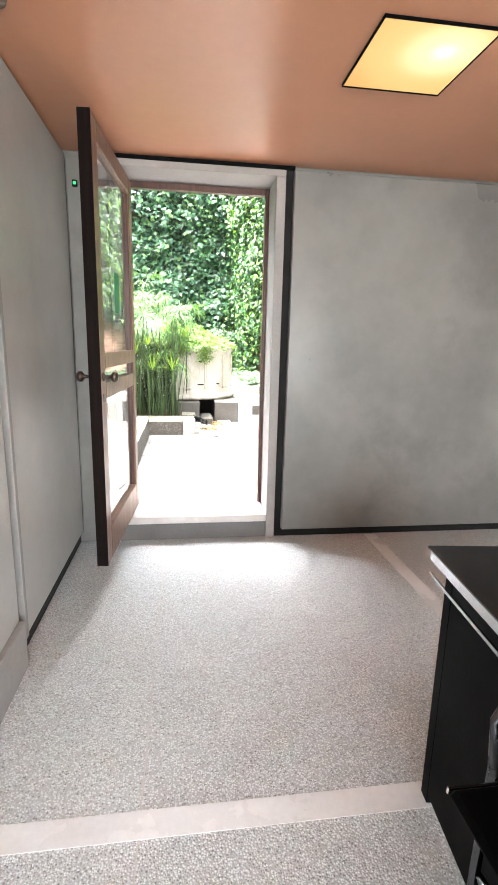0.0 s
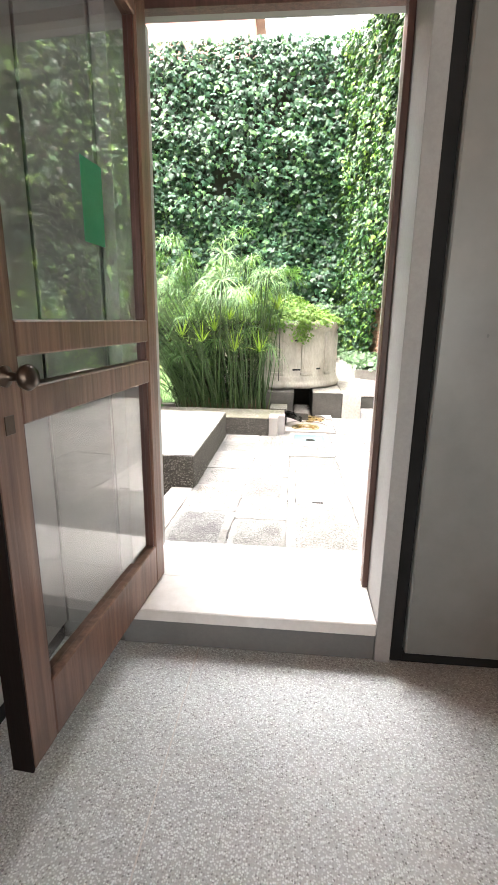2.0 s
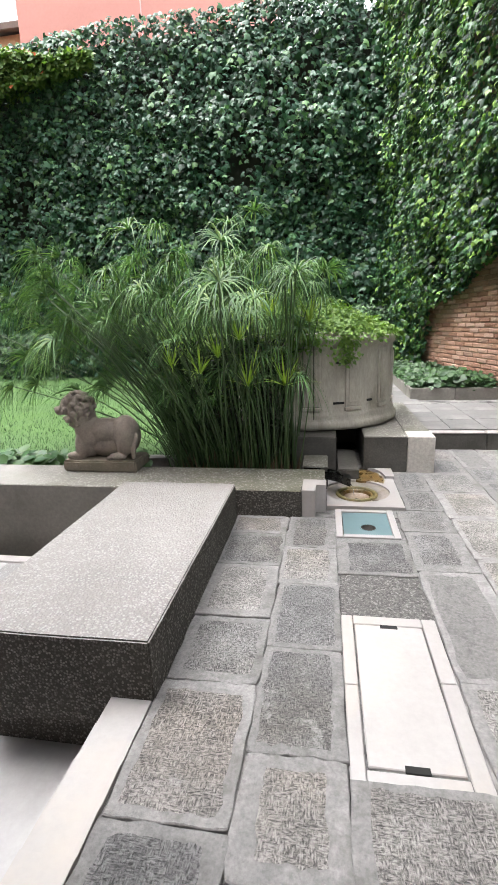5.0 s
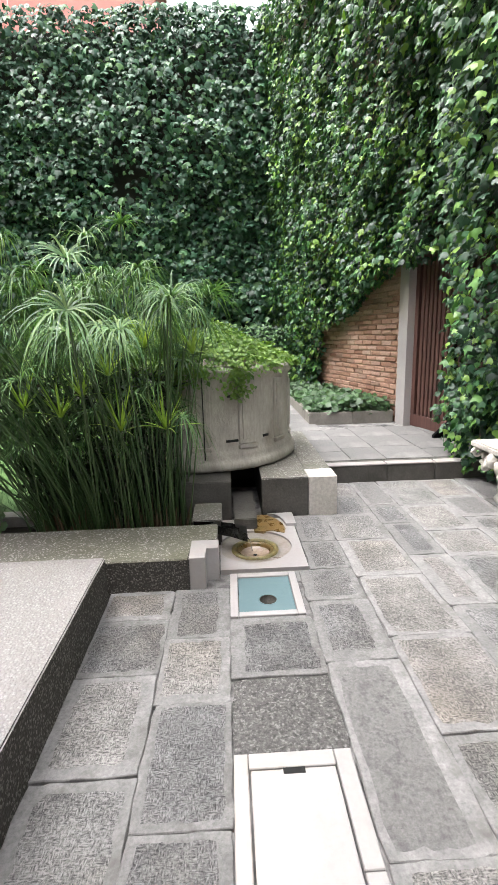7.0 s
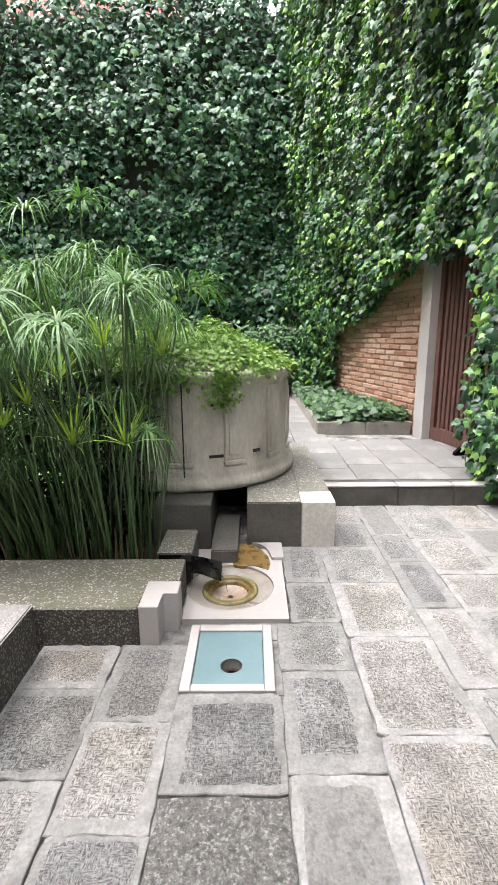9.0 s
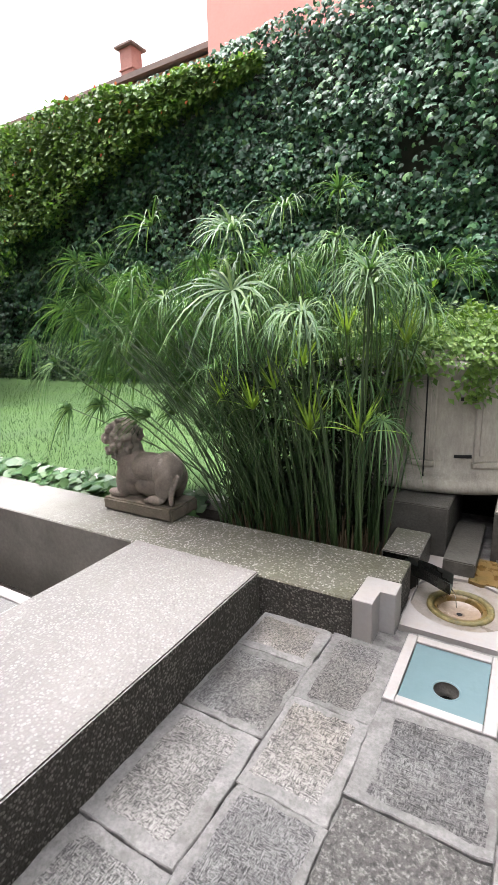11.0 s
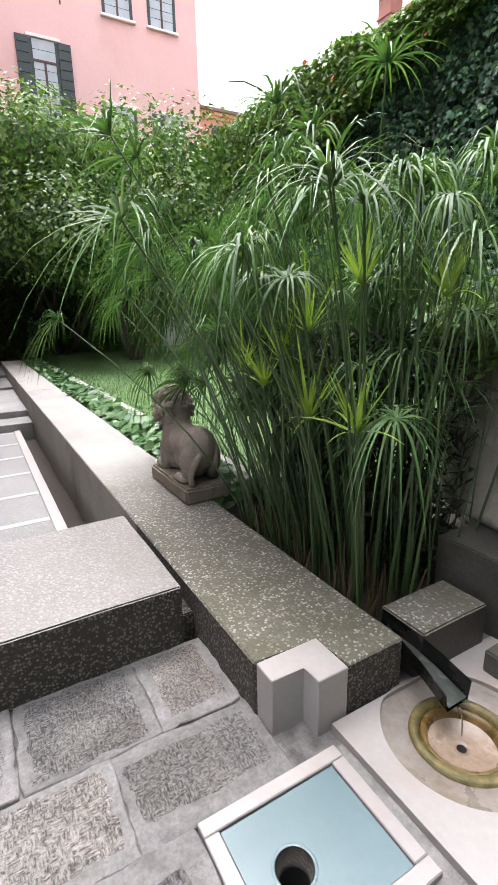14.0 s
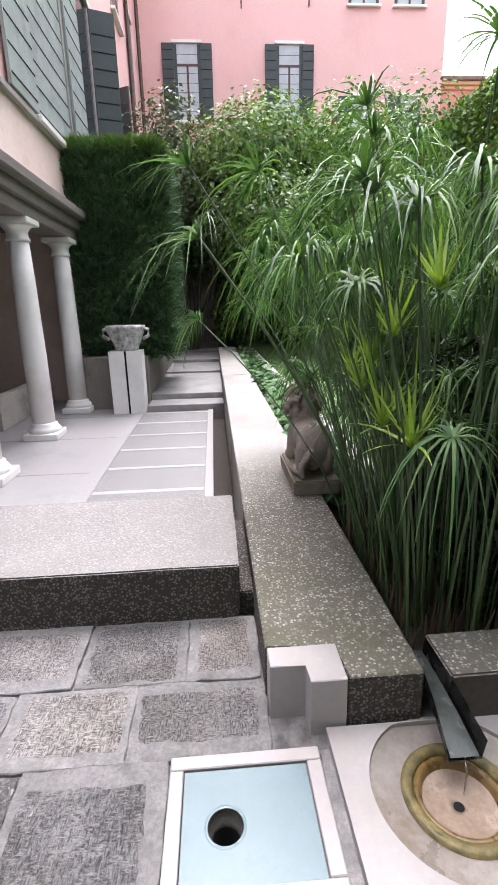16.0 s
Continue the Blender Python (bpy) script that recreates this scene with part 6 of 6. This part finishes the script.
p = np.stack([-13 + 12.2 * rg.uniform(0, 1, k) ** 0.7, 7.08 + 5.5 * rg.uniform(0, 1, k) ** 1.3, np.full(k, 0.165)], 1)
me = leaves("grass", p, rg.normal(0, 1, (k, 3)) * (1, 1, 0.2), np.tile((0, 0, 1.0), (k, 1)), rg.uniform(0.03, 0.06, k), (np.array([(-0.06, 0, 0), (0.06, 0, 0), (0, 1, 0.15)]), np.array([(0, 1, 2)])), M_COVER, rg, 0.3)
solo("lawn_grass", me, None, "short mown grass blades of the lawn", "grass", kind="stuff")


# ---- things in the room ----
def warm_pane(at):
    """A frosted pane, brightest in front of its bulb."""
    m, n, l, b = nodes_of("warm_pane")
    c = n.new("ShaderNodeNewGeometry")
    ds = n.new("ShaderNodeVectorMath")
    ds.operation = "DISTANCE"
    ds.inputs[1].default_value = (at[0], at[1], CEIL)
    l.new(c.outputs["Position"], ds.inputs[0])
    r = ramp(n, [(0.0, (0.062, 0.052, 0.034)), (0.07, (0.045, 0.034, 0.018)), (0.2, (0.034, 0.021, 0.0075)), (0.4, (0.027, 0.0145, 0.004))], True)
    l.new(ds.outputs["Value"], r.inputs[0])
    b.inputs["Base Color"].default_value = (0.1, 0.08, 0.05, 1)
    l.new(r.outputs[0], b.inputs["Emission Color"])
    b.inputs["Emission Strength"].default_value = 1.0
    return m


def ceiling_lamp():
    c = thing("ceiling_lamp", (0.82, 1.86, CEIL), "square recessed ceiling lamp with a warm glowing pane", "ceiling lamp")
    x0, x1, y0, y1 = 0.625, 1.02, 1.65, 2.06
    fr = bmesh.new()
    for lo, hi in (((x0 - 0.006, y0 - 0.006), (x1 + 0.006, y0)), ((x0 - 0.006, y1), (x1 + 0.006, y1 + 0.006)), ((x0 - 0.006, y0), (x0, y1)), ((x1, y0), (x1 + 0.006, y1))):
        box((*lo, CEIL - 0.012), (*hi, CEIL - 0.0005), 0.002, fr)
    part("frame", fr, M_BLACK, c)
    part("diffuser", box((x0, y0, CEIL - 0.008), (x1, y1, CEIL - 0.001), 0), warm_pane((0.90, 1.79)), c, "warm glowing pane")


ceiling_lamp()


def desk():
    d = thing("reception_desk", (1.1, 0.8, 0), "black steel reception desk with a glass-edged top", "desk")
    m = pose(0.655, 1.10, 0, 0, 0, -6)
    part("top", box((0.0, -1.3, 0.725), (0.9, 0.0, 0.748), 0.003, m=m), plain("dark_top", (0.012, 0.012, 0.013), 0.25), d)
    part("top_edge", box((-0.008, -1.3, 0.722), (-0.0005, 0.0, 0.750), 0.002, m=m), M_CHROME, d, "bright metal edge")
    part("shelf_edge", box((0.0, -1.3, 0.672), (0.006, 0.012, 0.682), 0.001, m=m), M_CHROME, d)
    part("top_glass", box((-0.01, -1.3, 0.7485), (0.9, 0.02, 0.756), 0.002, m=m), plain("black_glass", (0.006, 0.006, 0.007), 0.1), d)
    part("side_panel", box((0.03, -0.06, 0.0), (0.05, -0.02, 0.72), 0.002, m=m), M_BLACK, d)
    part("side_panel", box((0.03, -1.25, 0.03), (0.05, -0.06, 0.70), 0.002, m=m), M_BLACK, d)
    part("back_panel", box((0.05, -0.05, 0.0), (0.88, -0.02, 0.72), 0.002, m=m), M_BLACK, d)


desk()


M_DARKCHROME = plain("dark_chrome", (0.12, 0.12, 0.125), 0.25, 1.0)


def chair():
    c = thing("visitor_chair", (0.72, 0.62, 0), "black chair with a bent chromed tube frame", "chair")
    part("seat", box((0.50, 0.42, 0.425), (0.92, 0.70, 0.45), 0.01), M_BLACK, c)
    part("seat_trim", box((0.50, 0.7005, 0.430), (0.92, 0.706, 0.445), 0.002), M_CHROME, c)
    for y in (0.70, 0.40):
        part("frame_tube", tube([(0.60, y + 0.02, 0.0), (0.60, y + 0.02, 0.2), (0.615, y + 0.03, 0.45), (0.605, y + 0.03, 0.56), (0.625, y + 0.03, 0.60), (0.65, y + 0.03, 0.605)], 0.011, 10), M_DARKCHROME, c, smooth=True)
        part("leg", tube([(0.60, y + 0.02, 0.2), (0.72, y - 0.02, 0.02)], 0.011, 8), M_DARKCHROME, c, smooth=True)


chair()
ex = thing("exit_light", (-0.60, 2.955, 2.12), "small green exit light high on the wall", "exit light")
part("housing", box((-0.612, 2.948, 2.10), (-0.585, 2.965, 2.135), 0.003), M_DARKGAP, ex)
part("green_lamp", box((-0.605, 2.942, 2.11), (-0.592, 2.9475, 2.124), 0), glowing("green_led", (0.05, 1.0, 0.3), 0.06, 0.1), ex)
sd = thing("smoke_detector", (-0.56, 1.75, CEIL), "small dark detector on the ceiling", "detector")
part("body", lathe([(0.0, CEIL - 0.035), (0.03, CEIL - 0.03), (0.04, CEIL - 0.001), (0.0, CEIL - 0.001)], (-0.56, 1.75, 0), 20), M_BRONZE, sd, smooth=True)


# ---- pieces: pavers, flags and bricks ----
def paver_mesh(w, l, rnd, margin, h=0.03, wear=1.0):
    """A slab with a smooth margin round its tooled middle, uneven at the rim and chipped at the corners."""
    me = bpy.data.meshes.new("paver")
    per = 9

    def loop(ins, jit):
        pts = []
        wx0, wy0, wx1, wy1 = ins
        cs = ((wx0, wy0), (w - wx1, wy0), (w - wx1, l - wy1), (wx0, l - wy1))
        drift = 0.0
        for k in range(4):
            (xa, ya), (xb, yb) = cs[k], cs[(k + 1) % 4]
            for q in range(per):
                u = q / per
                drift = 0.35 * drift + rnd.gauss(0, jit)
                pts.append((xa + (xb - xa) * u + drift, ya + (yb - ya) * u + rnd.gauss(0, jit)))
        for k in range(4):
            x, y = pts[k * per]
            c = abs(rnd.gauss(0, 0.003 * wear))
            pts[k * per] = (x + (c if x < w / 2 else -c), y + (c if y < l / 2 else -c))
        return pts
    o = loop((0.004,) * 4, 0.0028 * wear)
    i = loop([margin * rnd.uniform(0.55, 1.5) for _ in range(4)], min(0.004, margin * 0.16) * wear)
    n = len(o)
    grow = lambda p, e: (p[0] + (e if p[0] > w / 2 else -e), p[1] + (e if p[1] > l / 2 else -e))
    v = [(x, y, h - abs(rnd.gauss(0, 0.0006 * wear))) for x, y in o] + [(x, y, h - 0.001) for x, y in i] + [(*grow(p, 0.003), h - 0.004) for p in o] + [(*grow(p, 0.003), 0) for p in o]
    f, mi = [], []
    for k in range(n):
        q = (k + 1) % n
        f += [(k, q, n + q, n + k), (2 * n + k, 2 * n + q, q, k), (3 * n + k, 3 * n + q, 2 * n + q, 2 * n + k)]
        mi += [0, 0, 0]
    f.append(tuple(range(n, 2 * n)))
    mi.append(1)
    me.from_pydata([(x - w / 2, y - l / 2, z) for x, y, z in v], [], f)
    me.polygons.foreach_set("material_index", mi)
    me.update()
    return me


rnd = random.Random(17)
COLUMNS = (
    (-0.455, -0.11, (6.06, 5.79, 5.40, 4.94, 4.54, 4.02, 3.515)),
    (-0.11, 0.187, (6.06, 5.63, 5.233, 4.757, 4.26, 3.907, 3.515)),
    (0.187, 0.585, (5.762, 5.35, 4.993)),
    (0.187, 0.585, (4.212, 3.515)),
    (0.585, 0.90, (6.22, 5.89, 5.42, 4.64, 4.20, 3.515)),
    (0.655, 0.90, (7.05, 6.59, 6.22)),
    (0.90, 1.28, (7.05, 6.59, 6.107, 5.565, 5.03, 4.40, 3.515)),
    (1.01, 1.28, (7.80, 7.42, 7.05)),
    (1.28, 1.53, (7.80, 7.21, 6.83, 6.338, 5.785, 5.29, 4.70, 4.10, 3.515)),
    (1.53, 1.905, (7.80, 7.17, 6.68, 6.30, 5.80, 5.25, 4.60, 3.9, 3.515)),
    (1.905, 2.25, (7.80, 7.34, 6.90, 6.336, 5.75, 5.1, 4.4, 3.515)),
    (2.25, 2.62, (7.80, 7.25, 6.6, 6.0, 5.4, 4.7, 4.1, 3.515)),
    (2.62, 3.1, (7.80, 7.1, 6.4, 5.7, 5.0, 4.3, 3.515)),
    (3.1, 3.6, (7.80, 7.2, 6.5, 5.8, 5.1, 4.4, 3.515)),
)
for x0, x1, ys in COLUMNS:
    for y1, y0 in zip(ys, ys[1:]):
        me = paver_mesh(x1 - x0, y1 - y0, rnd, rnd.uniform(0.026, 0.05), 0.03, 1.1)
        hammered = y1 == 5.35
        me.materials.append(M_HAMMERED if hammered else M_MARGIN)
        worn = rnd.random() < (0.28 if x0 > 0.5 else 0.1)
        me.materials.append(M_HAMMERED if hammered else M_WORN if worn else M_TOOLED)
        ob = new("paver", me)
        ob.parent = pavement
        yc = (y0 + y1) / 2
        tilt = math.degrees(math.atan2(slope(y1) - slope(y0), y1 - y0))
        ob.matrix_basis = pose((x0 + x1) / 2, yc, slope(yc) - 0.028 + rnd.uniform(-0.004, 0.002), tilt + rnd.uniform(-0.15, 0.15), rnd.uniform(-0.2, 0.2), 0)

# terrace edge and flags
for i, (x0, x1) in enumerate(((1.005, 1.63), (1.634, 2.08), (2.084, 2.6), (2.604, 3.2))):
    ob = part("edge_stone", rough_box((x0, 7.80, 0.05), (x1, 7.99, 0.25), 0.1, 0.003, 0.008, i * 3.1), [M_WETSTONE], terrace)
    part("edge_cap", rough_box((x0 + 0.002, 7.795, 0.2502), (x1 - 0.002, 7.90, 0.262), 0.1, 0.003, 0.004, i * 1.7), M_MARBLE, terrace)
x = 0.96
for c, w in enumerate((0.40, 0.34, 0.46, 0.38, 0.44, 0.40)):
    y = 8.0 + rnd.uniform(-0.0, 0.0)
    while y < 13.0:
        l = rnd.uniform(0.35, 0.75)
        if y == 8.0:
            l *= rnd.uniform(0.5, 1)
        x1 = x + w
        if not (x > 1.22 and y + l > 9.84) and x < edge_x(y) + 0.1:
            me = paver_mesh(w, l, rnd, 0.008, 0.022)
            me.materials.append(M_TERRACE)
            me.materials.append(M_TERRACE)
            ob = new("flag", me)
            ob.parent = terrace
            ob.matrix_basis = pose(x + w / 2, y + l / 2, 0.232 + rnd.uniform(-0.002, 0.002), rnd.uniform(-0.2, 0.2), rnd.uniform(-0.2, 0.2), 0)
        elif x <= 1.22 < x1 and y < 13:
            pass
        y += l
    x += w

# bricks of the bare wall beside the gate
bw, bl, bh_ = 0.10, 0.245, 0.058
brick_meshes = []
for i in range(6):
    bm = box((-bl / 2, -0.03, -bh_ / 2), (bl / 2, 0.03, bh_ / 2), 0.007)
    for v in bm.verts:
        v.co += noise.noise_vector(v.co * 30 + Vector((i * 7, 0, 0))) * 0.005
    brick_meshes.append(to_mesh("brick", bm, M_BRICK))
turn = math.degrees(math.atan2(d.y, d.x))
count = 0
for row in range(27):
    z = 0.28 + row * 0.071
    s = (0.13 if row % 2 else 0.0) + rnd.uniform(-0.01, 0.01)
    while s < 2.55 and count < 300:
        y = 9.80 + (s + bl / 2) * d.y
        ob = new("brick", brick_meshes[rnd.randrange(6)])
        ob.parent = east
        ob.matrix_basis = Matrix.Translation(-east.location) @ pose(edge_x(y) + 0.012 + rnd.uniform(-0.004, 0.006), y, z, 0, rnd.uniform(-0.6, 0.6), turn)
        s += bl + 0.012
        count += 1
